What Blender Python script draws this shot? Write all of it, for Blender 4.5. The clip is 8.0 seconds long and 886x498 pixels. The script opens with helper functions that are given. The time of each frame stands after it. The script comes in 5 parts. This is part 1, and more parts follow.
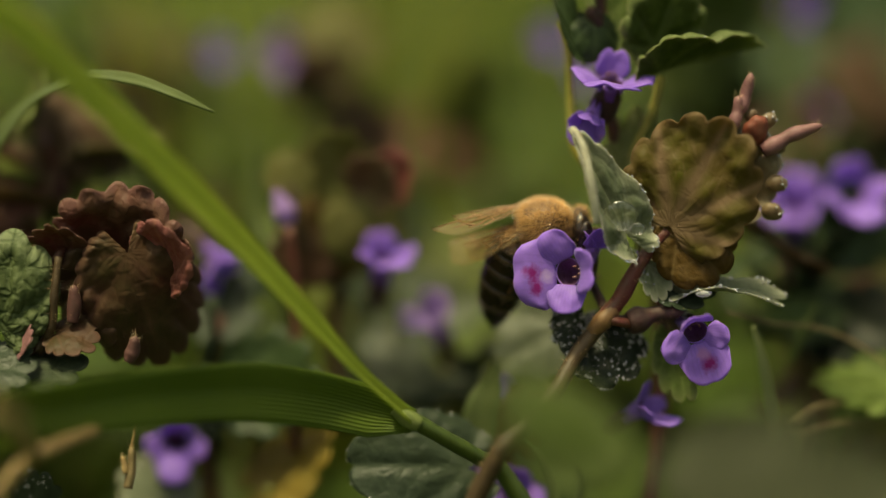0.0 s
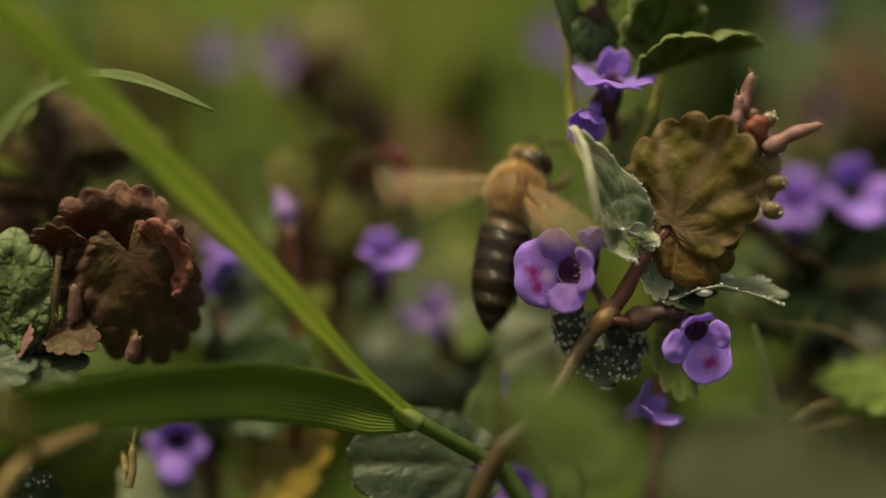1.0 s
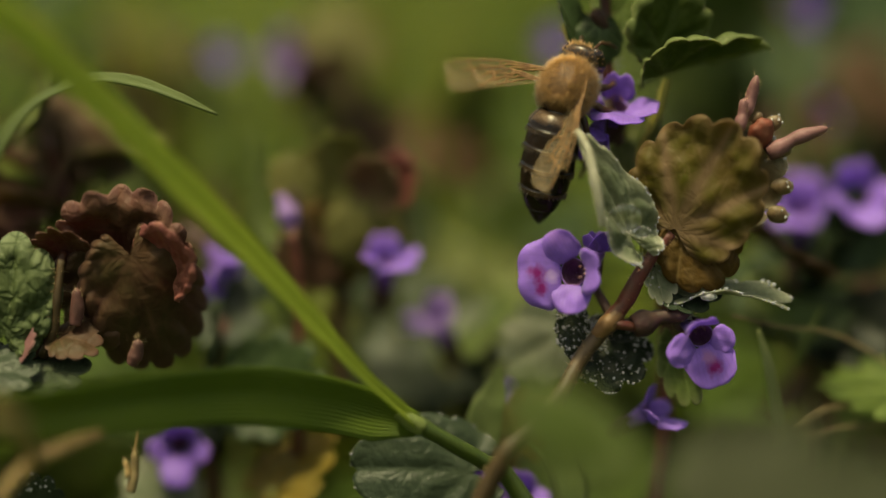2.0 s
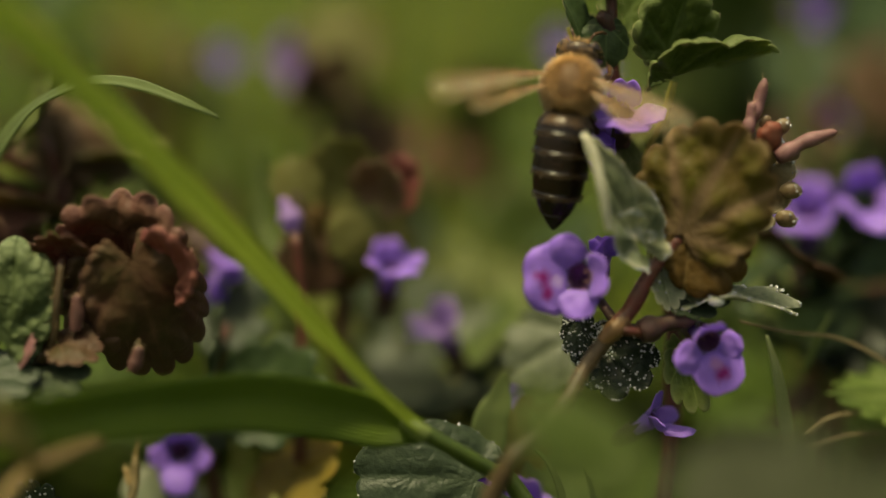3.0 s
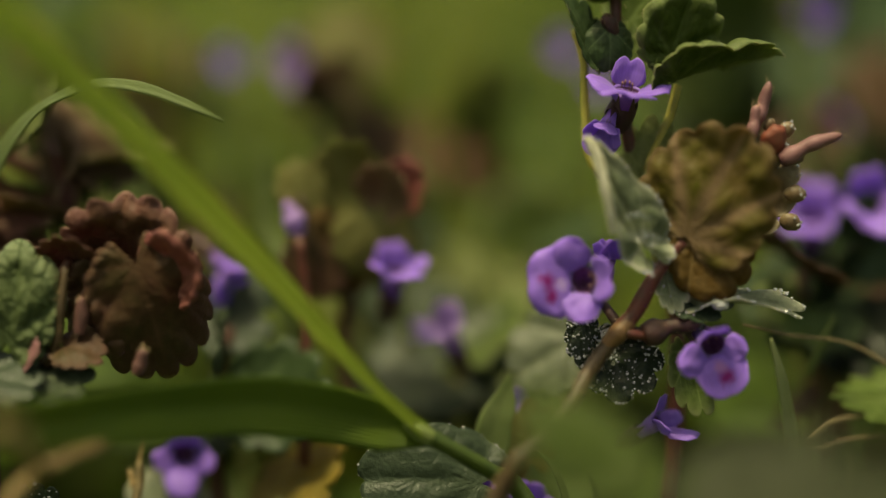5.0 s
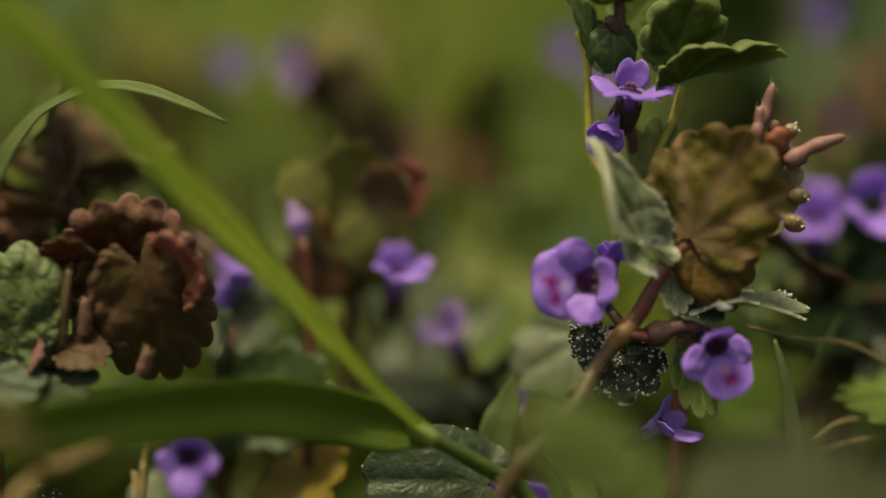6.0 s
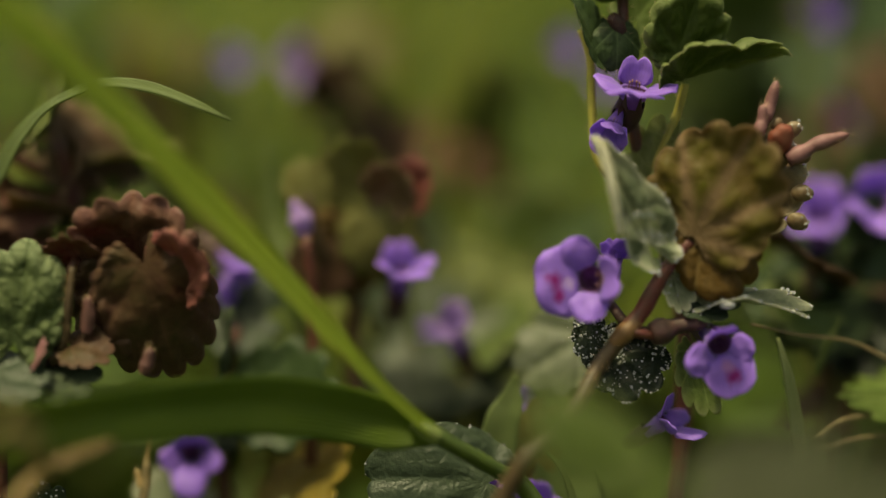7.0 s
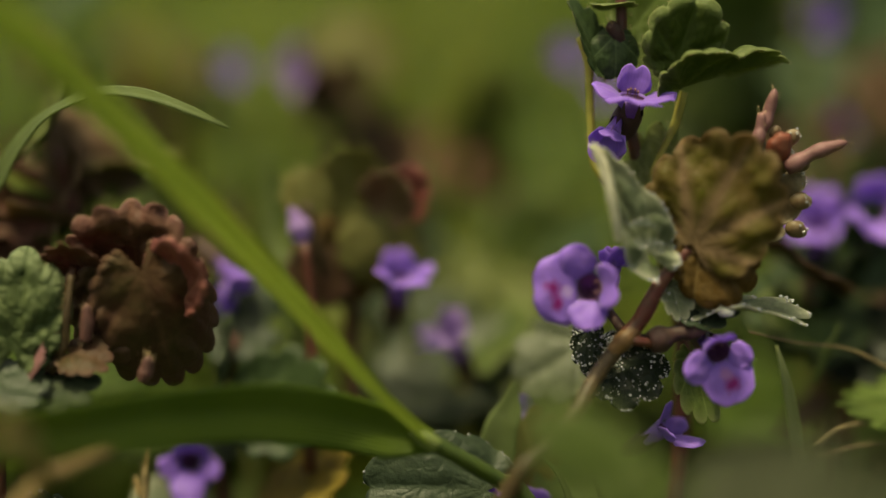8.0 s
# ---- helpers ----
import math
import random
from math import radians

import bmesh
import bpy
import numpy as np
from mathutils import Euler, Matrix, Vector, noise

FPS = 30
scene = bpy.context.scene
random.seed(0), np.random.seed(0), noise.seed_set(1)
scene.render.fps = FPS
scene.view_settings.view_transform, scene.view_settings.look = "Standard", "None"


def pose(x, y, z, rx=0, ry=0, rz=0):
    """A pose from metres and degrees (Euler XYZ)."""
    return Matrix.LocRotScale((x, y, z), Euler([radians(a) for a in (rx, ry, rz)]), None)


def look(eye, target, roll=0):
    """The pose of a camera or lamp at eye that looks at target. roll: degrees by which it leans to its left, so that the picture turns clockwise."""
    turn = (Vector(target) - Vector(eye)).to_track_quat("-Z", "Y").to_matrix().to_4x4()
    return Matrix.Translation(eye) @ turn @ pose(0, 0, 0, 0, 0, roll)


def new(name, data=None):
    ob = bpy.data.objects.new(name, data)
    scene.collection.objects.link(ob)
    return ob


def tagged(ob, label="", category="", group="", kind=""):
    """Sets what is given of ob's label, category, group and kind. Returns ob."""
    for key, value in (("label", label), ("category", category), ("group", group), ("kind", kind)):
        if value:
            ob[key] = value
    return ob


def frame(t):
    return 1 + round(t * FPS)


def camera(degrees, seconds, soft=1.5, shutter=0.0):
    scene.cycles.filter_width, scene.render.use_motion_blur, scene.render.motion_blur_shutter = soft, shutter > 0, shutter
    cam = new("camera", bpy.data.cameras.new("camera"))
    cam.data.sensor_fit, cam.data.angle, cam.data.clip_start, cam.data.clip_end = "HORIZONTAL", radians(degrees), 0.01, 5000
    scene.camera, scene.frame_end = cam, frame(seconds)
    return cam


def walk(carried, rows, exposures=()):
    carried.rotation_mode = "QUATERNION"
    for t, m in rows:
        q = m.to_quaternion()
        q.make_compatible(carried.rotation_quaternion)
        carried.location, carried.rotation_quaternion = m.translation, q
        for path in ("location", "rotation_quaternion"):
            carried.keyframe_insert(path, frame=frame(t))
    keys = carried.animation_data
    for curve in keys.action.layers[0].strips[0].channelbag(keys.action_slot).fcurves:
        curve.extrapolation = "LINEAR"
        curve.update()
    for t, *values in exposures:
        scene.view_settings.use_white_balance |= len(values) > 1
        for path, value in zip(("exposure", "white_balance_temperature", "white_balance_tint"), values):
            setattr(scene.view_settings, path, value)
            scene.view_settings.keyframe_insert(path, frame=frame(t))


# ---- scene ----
cam = camera(22, 8.0, soft=1.4, shutter=0.6)
# a close-up lens: the focus lies about 17 cm ahead, and little before or behind it is sharp
cam.data.dof.use_dof = True
cam.data.dof.focus_distance = 0.1662
cam.data.dof.aperture_fstop = 5.0
walk(cam, [
    (0.00, pose(-0.00000, -0.16335, 0.06872, 78.000, 0, 0.000)),
    (0.50, pose(-0.00002, -0.16335, 0.06868, 77.967, 0, 0.007)),
    (1.00, pose(-0.00003, -0.16335, 0.06870, 77.982, 0, 0.009)),
    (1.50, pose(-0.00008, -0.16335, 0.06874, 78.020, 0, 0.029)),
    (2.25, pose(-0.00020, -0.16203, 0.06854, 78.081, 0, 0.073)),
    (3.00, pose(-0.00031, -0.16071, 0.06833, 78.141, 0, 0.113)),
    (3.50, pose(-0.00030, -0.16071, 0.06831, 78.131, 0, 0.110)),
    (4.00, pose(-0.00037, -0.16071, 0.06836, 78.172, 0, 0.135)),
    (4.50, pose(-0.00040, -0.16071, 0.06838, 78.184, 0, 0.146)),
    (5.25, pose(-0.00050, -0.16071, 0.06841, 78.209, 0, 0.182)),
    (6.00, pose(-0.00060, -0.16071, 0.06843, 78.227, 0, 0.219)),
    (6.50, pose(-0.00068, -0.16071, 0.06840, 78.200, 0, 0.248)),
    (7.00, pose(-0.00071, -0.16071, 0.06838, 78.187, 0, 0.259)),
    (7.50, pose(-0.00071, -0.16071, 0.06841, 78.212, 0, 0.259)),
    (8.00, pose(-0.00066, -0.16071, 0.06855, 78.328, 0, 0.241)),
], exposures=[(0.0, 0.37, 9600, -11), (8.0, 0.37, 9600, -11)])

# ---- light: a hazy day, soft sun, almost overhead ----
world = bpy.data.worlds.new("sky")
scene.world = world
world.use_nodes = True
sky = world.node_tree.nodes.new("ShaderNodeTexSky")
sky.sky_type, sky.sun_disc = "NISHITA", False
sky.sun_elevation, sky.sun_rotation = radians(76), radians(232)
sky.dust_density, sky.air_density, sky.ozone_density = 6.0, 0.7, 0.6
world.node_tree.links.new(sky.outputs[0], world.node_tree.nodes["Background"].inputs[0])
world.node_tree.nodes["Background"].inputs[1].default_value = 0.145
sun = new("sun", bpy.data.lights.new("sun", "SUN"))
sun.data.energy, sun.data.angle, sun.data.color = 3.1, radians(7), (1.0, 0.93, 0.8)
sun.matrix_world = look((-0.18, -0.14, 0.97), (0, 0, 0))

MM = 0.001


# ---- materials ----
def shader(name):
    m = bpy.data.materials.new(name)
    m.use_nodes = True
    nt = m.node_tree
    return m, nt, nt.nodes["Principled BSDF"], nt.nodes["Material Output"]


def node(nt, kind, **sockets):
    n = nt.nodes.new(kind)
    for k, v in sockets.items():
        key = int(k[1:]) if k[0] == "i" and k[1:].isdigit() else k.replace("_", " ")
        if isinstance(v, bpy.types.NodeSocket):
            nt.links.new(v, n.inputs[key])
        else:
            n.inputs[key].default_value = v
    return n


def mix(nt, fac, a, b, mode="MIX"):
    n = nt.nodes.new("ShaderNodeMix")
    n.data_type, n.blend_type = "RGBA", mode
    for k, v in ((0, fac), (6, a), (7, b)):
        if isinstance(v, bpy.types.NodeSocket):
            nt.links.new(v, n.inputs[k])
        else:
            n.inputs[k].default_value = (*v, 1) if isinstance(v, tuple) else v
    return n.outputs[2]


def ramp(nt, fac, lo, hi):
    n = nt.nodes.new("ShaderNodeMapRange")
    nt.links.new(fac, n.inputs[0])
    n.inputs[1].default_value, n.inputs[2].default_value = lo, hi
    return n.outputs[0]


def spots(nt, scale, detail=3.0, rough=0.6, stretch=None):
    co = nt.nodes.new("ShaderNodeTexCoord").outputs["Object"]
    if stretch:
        co = node(nt, "ShaderNodeMapping", Vector=co, Scale=stretch).outputs[0]
    return node(nt, "ShaderNodeTexNoise", Vector=co, Scale=scale, Detail=detail, Roughness=rough).outputs["Fac"]


def attribute(nt, name):
    n = nt.nodes.new("ShaderNodeAttribute")
    n.attribute_name = name
    return n.outputs["Fac"]


def leafy(name, base, blotch, vein, rough=0.5, through_light=0.35, bump=0.6, rim=None, spread=0.0, quilted=0.07, net_strength=0.3, mottle=0.35):
    """A thin living leaf: blotched blade, paler veins, fine grain, light that shines through."""
    m, nt, bsdf, out = shader(name)
    big = ramp(nt, spots(nt, 260.0, 3.0), 0.38, 0.62)
    fine = ramp(nt, spots(nt, 2600.0, 4.0), 0.3, 0.7)
    col = mix(nt, big, base, blotch)
    col = mix(nt, mottle, col, mix(nt, fine, tuple(c * 0.55 for c in base), tuple(min(1, c * 1.35) for c in base)))
    if rim:
        edge = node(nt, "ShaderNodeMath", i0=attribute(nt, "rim"), i1=7.0)
        edge.operation = "POWER"
        col = mix(nt, edge.outputs[0], col, rim)
    co = nt.nodes.new("ShaderNodeTexCoord").outputs["Object"]
    warp = node(nt, "ShaderNodeVectorMath", i0=node(nt, "ShaderNodeTexNoise", Vector=co, Scale=500.0).outputs["Color"], i1=(0.0009, 0.0009, 0.0009))
    warp.operation = "MULTIPLY"
    moved = node(nt, "ShaderNodeVectorMath", i0=co, i1=warp.outputs[0])
    net = node(nt, "ShaderNodeTexVoronoi", Vector=moved.outputs[0], Scale=900.0)
    net.feature = "DISTANCE_TO_EDGE"
    cell = ramp(nt, net.outputs["Distance"], 0.0, 0.22)
    nt.nodes[-1].interpolation_type = "SMOOTHSTEP"
    col = mix(nt, cell, mix(nt, net_strength, col, vein), col)
    v = node(nt, "ShaderNodeMath", i0=attribute(nt, "vein"), i1=0.9)
    v.operation = "MULTIPLY"
    col = mix(nt, v.outputs[0], col, vein)
    if spread:
        rnd = nt.nodes.new("ShaderNodeNewGeometry").outputs["Random Per Island"]
        hsv = node(nt, "ShaderNodeHueSaturation", Color=col)
        nt.links.new(node(nt, "ShaderNodeMapRange", Value=rnd, To_Min=1 - spread, To_Max=1 + spread).outputs[0], hsv.inputs["Value"])
        col = hsv.outputs[0]
    nt.links.new(col, bsdf.inputs["Base Color"])
    bsdf.inputs["Roughness"].default_value = rough
    bsdf.inputs["Specular IOR Level"].default_value = 0.2
    grain = node(nt, "ShaderNodeBump", Strength=bump, Distance=0.00015, Height=spots(nt, 2200.0, 4.0))
    b = node(nt, "ShaderNodeBump", Strength=0.9, Distance=0.00035 * quilted, Height=cell, Normal=grain.outputs[0])
    nt.links.new(b.outputs[0], bsdf.inputs["Normal"])
    tr = node(nt, "ShaderNodeBsdfTranslucent", Color=mix(nt, 1.0, col, (1.0, 1.0, 0.55), "MULTIPLY"), Normal=b.outputs[0])
    ms = node(nt, "ShaderNodeMixShader", i0=through_light, i1=bsdf.outputs[0], i2=tr.outputs[0])
    nt.links.new(ms.outputs[0], out.inputs[0])
    return m


def plain(name, base, second, rough=0.6, scale=1200.0, bump=0.5, spec=0.4, stretch=None, sheen=0.0):
    m, nt, bsdf, out = shader(name)
    n = ramp(nt, spots(nt, scale, 4.0, 0.6, stretch), 0.35, 0.65)
    nt.links.new(mix(nt, n, base, second), bsdf.inputs["Base Color"])
    bsdf.inputs["Roughness"].default_value = rough
    bsdf.inputs["Specular IOR Level"].default_value = spec
    bsdf.inputs["Sheen Weight"].default_value = sheen
    b = node(nt, "ShaderNodeBump", Strength=bump, Distance=0.0001, Height=spots(nt, scale * 2.5, 3.0, 0.6, stretch))
    nt.links.new(b.outputs[0], bsdf.inputs["Normal"])
    return m


def petal_like(name, base, edge, marks=()):
    """Violet petal: pale towards the throat, faint lines, magenta marks at the given places (mm, in the petal's space)."""
    m, nt, bsdf, out = shader(name)
    col = mix(nt, ramp(nt, spots(nt, 700.0, 3.0), 0.35, 0.65), base, edge)
    col = mix(nt, ramp(nt, spots(nt, 3500.0, 3.0), 0.25, 0.75), tuple(c * 0.82 for c in base), col)
    fan = node(nt, "ShaderNodeMath", i0=attribute(nt, "across"), i1=64.0)
    fan.operation = "MULTIPLY"
    line = node(nt, "ShaderNodeMath", i0=fan.outputs[0])
    line.operation = "SINE"
    col = mix(nt, ramp(nt, line.outputs[0], 0.2, 6.0), col, tuple(c * 0.6 for c in edge))
    pale = node(nt, "ShaderNodeMapRange", Value=attribute(nt, "rim"), From_Min=0.75, From_Max=1.0, To_Max=0.35)
    col = mix(nt, pale.outputs[0], col, tuple(min(1, c * 1.35) for c in base))
    co = nt.nodes.new("ShaderNodeTexCoord").outputs["Object"]
    for (x, y, z), r, c in marks:
        d = node(nt, "ShaderNodeVectorMath", i0=co, i1=(x * MM, y * MM, z * MM))
        d.operation = "DISTANCE"
        bend = node(nt, "ShaderNodeMath", i0=spots(nt, 1300.0, 3.0), i1=0.0014)
        bend.operation = "MULTIPLY"
        wob = node(nt, "ShaderNodeMath", i0=d.outputs["Value"], i1=bend.outputs[0])
        k = node(nt, "ShaderNodeMapRange", Value=wob.outputs[0], From_Min=r * MM + 0.0009, From_Max=r * MM * 0.5 + 0.0006)
        col = mix(nt, k.outputs[0], col, c)
    nt.links.new(col, bsdf.inputs["Base Color"])
    bsdf.inputs["Roughness"].default_value = 0.55
    bsdf.inputs["Sheen Weight"].default_value = 0.25
    b = node(nt, "ShaderNodeBump", Strength=0.4, Distance=0.0001, Height=spots(nt, 2500.0, 3.0))
    nt.links.new(b.outputs[0], bsdf.inputs["Normal"])
    tr = node(nt, "ShaderNodeBsdfTranslucent", Color=col)
    ms = node(nt, "ShaderNodeMixShader", i0=0.45, i1=bsdf.outputs[0], i2=tr.outputs[0])
    nt.links.new(ms.outputs[0], out.inputs[0])
    return m


def grassy(name, base, second, rib, through_light=0.35, rough=0.42, spread=0.0):
    """Grass blade: fine ribs that run along it (attribute 'across' counts over the width)."""
    m, nt, bsdf, out = shader(name)
    wave = node(nt, "ShaderNodeMath", i0=attribute(nt, "across"), i1=88.0)
    wave.operation = "MULTIPLY"
    s = node(nt, "ShaderNodeMath", i0=wave.outputs[0])
    s.operation = "SINE"
    lines = ramp(nt, s.outputs[0], -1.0, 1.0)
    col = mix(nt, ramp(nt, spots(nt, 120.0, 3.0), 0.35, 0.65), base, second)
    soft = node(nt, "ShaderNodeMath", i0=lines, i1=0.35)
    soft.operation = "MULTIPLY"
    col = mix(nt, soft.outputs[0], col, rib)
    if spread:
        rnd = nt.nodes.new("ShaderNodeNewGeometry").outputs["Random Per Island"]
        hsv = node(nt, "ShaderNodeHueSaturation", Color=col)
        nt.links.new(node(nt, "ShaderNodeMapRange", Value=rnd, To_Min=1 - spread, To_Max=1 + spread).outputs[0], hsv.inputs["Value"])
        nt.links.new(node(nt, "ShaderNodeMapRange", Value=rnd, To_Min=0.53, To_Max=0.47).outputs[0], hsv.inputs["Hue"])
        col = hsv.outputs[0]
    nt.links.new(col, bsdf.inputs["Base Color"])
    bsdf.inputs["Roughness"].default_value = rough
    bsdf.inputs["Specular IOR Level"].default_value = 0.22
    b = node(nt, "ShaderNodeBump", Strength=0.5, Distance=0.00015, Height=lines)
    nt.links.new(b.outputs[0], bsdf.inputs["Normal"])
    tr = node(nt, "ShaderNodeBsdfTranslucent", Color=mix(nt, 1.0, col, (1.0, 1.0, 0.5), "MULTIPLY"))
    ms = node(nt, "ShaderNodeMixShader", i0=through_light, i1=bsdf.outputs[0], i2=tr.outputs[0])
    nt.links.new(ms.outputs[0], out.inputs[0])
    return m


LEAF = leafy("ivy_leaf_green", (0.075, 0.115, 0.02), (0.05, 0.085, 0.017), (0.16, 0.21, 0.07), rim=(0.24, 0.26, 0.12))
LEAF_DARK = leafy("ivy_leaf_dark", (0.035, 0.06, 0.022), (0.028, 0.048, 0.02), (0.09, 0.13, 0.06), rough=0.35)
LEAF_BROWN = leafy("ivy_leaf_bronze", (0.125, 0.125, 0.014), (0.14, 0.095, 0.024), (0.3, 0.2, 0.12), rim=(0.2, 0.13, 0.065), through_light=0.6, net_strength=0.08, mottle=0.12, bump=0.15)
# the pale rim colour stands in for light caught on the scallops
LEAF_MARGIN = leafy("ivy_leaf_lit_margin", (0.14, 0.12, 0.05), (0.17, 0.1, 0.06), (0.26, 0.2, 0.12), rim=(0.42, 0.36, 0.26), through_light=0.4)
LEAF_RED = leafy("ivy_leaf_red", (0.12, 0.03, 0.03), (0.075, 0.055, 0.02), (0.16, 0.075, 0.05), rim=(0.17, 0.085, 0.075), quilted=0.14, bump=0.3)
LEAF_ROSE = leafy("ivy_leaf_rose", (0.24, 0.06, 0.06), (0.18, 0.07, 0.05), (0.3, 0.13, 0.1), rim=(0.26, 0.1, 0.1), quilted=0.14)
LEAF_PALE = leafy("ivy_leaf_pale", (0.17, 0.2, 0.125), (0.125, 0.16, 0.09), (0.26, 0.28, 0.2), rim=(0.48, 0.48, 0.38), rough=0.26, through_light=0.45)
LEAF_LIME = leafy("ivy_leaf_light_green", (0.19, 0.22, 0.075), (0.15, 0.18, 0.055), (0.28, 0.3, 0.14), through_light=0.5)
LEAF_OLIVE_PALE = leafy("ivy_leaf_pale_olive", (0.16, 0.15, 0.045), (0.13, 0.12, 0.035), (0.2, 0.2, 0.08), through_light=0.5)
LEAF_GREY = leafy("ivy_leaf_wet", (0.04, 0.056, 0.034), (0.028, 0.043, 0.026), (0.06, 0.08, 0.05), rough=0.32)
LEAF_DEW = leafy("ivy_leaf_dewy", (0.1, 0.115, 0.075), (0.07, 0.085, 0.052), (0.15, 0.17, 0.11), rough=0.26)
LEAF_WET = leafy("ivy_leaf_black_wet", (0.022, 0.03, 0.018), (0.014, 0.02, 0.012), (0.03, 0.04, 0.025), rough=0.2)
LEAF_HAIRY = leafy("ivy_leaf_quilted", (0.115, 0.145, 0.06), (0.085, 0.115, 0.045), (0.055, 0.08, 0.028), rim=(0.22, 0.26, 0.15), bump=1.0, quilted=0.3, net_strength=0.55)
LEAF_YELLOW = leafy("leaf_yellowed", (0.22, 0.14, 0.018), (0.1, 0.085, 0.018), (0.26, 0.2, 0.06))
LEAF_FAR = leafy("low_leaves", (0.07, 0.11, 0.02), (0.045, 0.08, 0.02), (0.1, 0.14, 0.04), spread=0.4)
LEAF_BRIGHT = leafy("herb_leaf_bright", (0.095, 0.14, 0.026), (0.075, 0.115, 0.022), (0.18, 0.23, 0.07))
LEAF_BRONZE_GREEN = leafy("ivy_leaf_olive", (0.085, 0.1, 0.02), (0.07, 0.085, 0.02), (0.1, 0.12, 0.035))
LEAF_NEAR = leafy("ivy_leaf_dull", (0.05, 0.058, 0.028), (0.042, 0.05, 0.025), (0.06, 0.066, 0.035))
LEAF_DUSK = leafy("ivy_leaf_dusky", (0.07, 0.03, 0.018), (0.05, 0.05, 0.014), (0.1, 0.055, 0.03), rim=(0.14, 0.075, 0.06), bump=0.3)
LEAF_MID = leafy("ivy_leaf_mid_green", (0.06, 0.092, 0.013), (0.045, 0.074, 0.012), (0.11, 0.15, 0.045), rim=(0.24, 0.28, 0.12), through_light=0.45)
LEAF_RUST = leafy("ivy_leaf_rusty", (0.13, 0.07, 0.015), (0.085, 0.05, 0.012), (0.2, 0.13, 0.05), through_light=0.5)
LEAF_FADED = leafy("ivy_leaf_faded_red", (0.16, 0.085, 0.055), (0.12, 0.105, 0.045), (0.22, 0.16, 0.1), rim=(0.26, 0.17, 0.13), through_light=0.5)
LEAF_MIST = leafy("ivy_leaf_misty", (0.052, 0.068, 0.04), (0.036, 0.05, 0.03), (0.09, 0.11, 0.065), rough=0.3)
STEM_RED = plain("stem_red_brown", (0.105, 0.022, 0.018), (0.07, 0.03, 0.018), 0.45, 900.0, 1.0)
STEM_GREEN = plain("stem_green", (0.22, 0.24, 0.06), (0.16, 0.16, 0.05), 0.5, 900.0)
STEM_YELLOW = plain("stalk_yellow_green", (0.34, 0.3, 0.06), (0.24, 0.22, 0.05), 0.45, 900.0)
JOINT_GREEN = plain("grass_joint", (0.15, 0.18, 0.055), (0.09, 0.125, 0.03), 0.45, 700.0)
# darkened: part of the shade on the stalk is in this green
STALK_SHADED = plain("grass_stalk_shaded", (0.045, 0.068, 0.012), (0.032, 0.05, 0.01), 0.4, 300.0, stretch=(4, 4, 1))
STEM_TAN = plain("stem_tan", (0.2, 0.15, 0.07), (0.13, 0.09, 0.045), 0.6, 700.0)
STEM_BROWN = plain("stem_olive_brown", (0.065, 0.04, 0.016), (0.04, 0.024, 0.01), 0.55, 700.0, 1.0)
STEM_JOINT = plain("stem_joint_tan", (0.17, 0.09, 0.035), (0.1, 0.05, 0.02), 0.55, 700.0)
STRAW = plain("dry_straw", (0.3, 0.21, 0.09), (0.2, 0.13, 0.055), 0.6, 300.0, stretch=(1, 6, 6))
MARGIN = plain("swollen_margin", (0.155, 0.115, 0.06), (0.11, 0.065, 0.035), 0.45, 900.0)
CALYX = plain("calyx_purple_brown", (0.055, 0.02, 0.02), (0.045, 0.026, 0.018), 0.6, 1200.0)
EDGE_PALE = plain("leaf_edge_pale", (0.5, 0.48, 0.37), (0.36, 0.34, 0.24), 0.4, 1100.0, 1.0)
BUD_PINK = plain("bud_dusky_pink", (0.2, 0.095, 0.1), (0.13, 0.055, 0.055), 0.6, 1000.0)
BUD_RUST = plain("bud_rust", (0.15, 0.032, 0.016), (0.1, 0.03, 0.016), 0.6, 900.0)
BUD_DULL = plain("bud_dull_red", (0.13, 0.055, 0.05), (0.08, 0.035, 0.03), 0.6, 1000.0)
VIOLET = ((0.37, 0.19, 0.78), (0.28, 0.13, 0.68))
PETAL = petal_like("petal_violet", *VIOLET)
PETAL_PALE = petal_like("petal_faded", (0.43, 0.27, 0.66), (0.37, 0.22, 0.56))
PETAL_LIP = petal_like("petal_violet_marked", *VIOLET, marks=(((0.7, -0.1, -2.5), 0.56, (0.27, 0.0, 0.2)), ((0.7, 0.95, -2.25), 0.5, (0.27, 0.0, 0.2)),
                                                              ((0.4, 0.3, -1.5), 0.45, (0.52, 0.36, 0.72))))
PETAL_STREAK = petal_like("petal_violet_streaked", *VIOLET, marks=(((0.6, 0.15, -2.3), 0.62, (0.27, 0.0, 0.2)), ((0.5, 0.0, -1.6), 0.5, (0.45, 0.2, 0.55))))
THROAT = petal_like("petal_throat", (0.16, 0.055, 0.17), (0.06, 0.012, 0.03))
STAMEN = plain("stamen_dull", (0.13, 0.04, 0.035), (0.26, 0.15, 0.16), 0.5, 2500.0)
# brightened: the sun that the long blade catches is put into the green
GRASS = grassy("grass_blade_sunlit", (0.29, 0.37, 0.052), (0.24, 0.32, 0.046), (0.36, 0.43, 0.1), through_light=0.5)
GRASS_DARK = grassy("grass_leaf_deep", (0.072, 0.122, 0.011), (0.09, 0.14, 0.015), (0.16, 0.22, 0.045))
GRASS_FAR = grassy("lawn_grass", (0.1, 0.16, 0.018), (0.13, 0.16, 0.03), (0.13, 0.2, 0.04), spread=0.5)
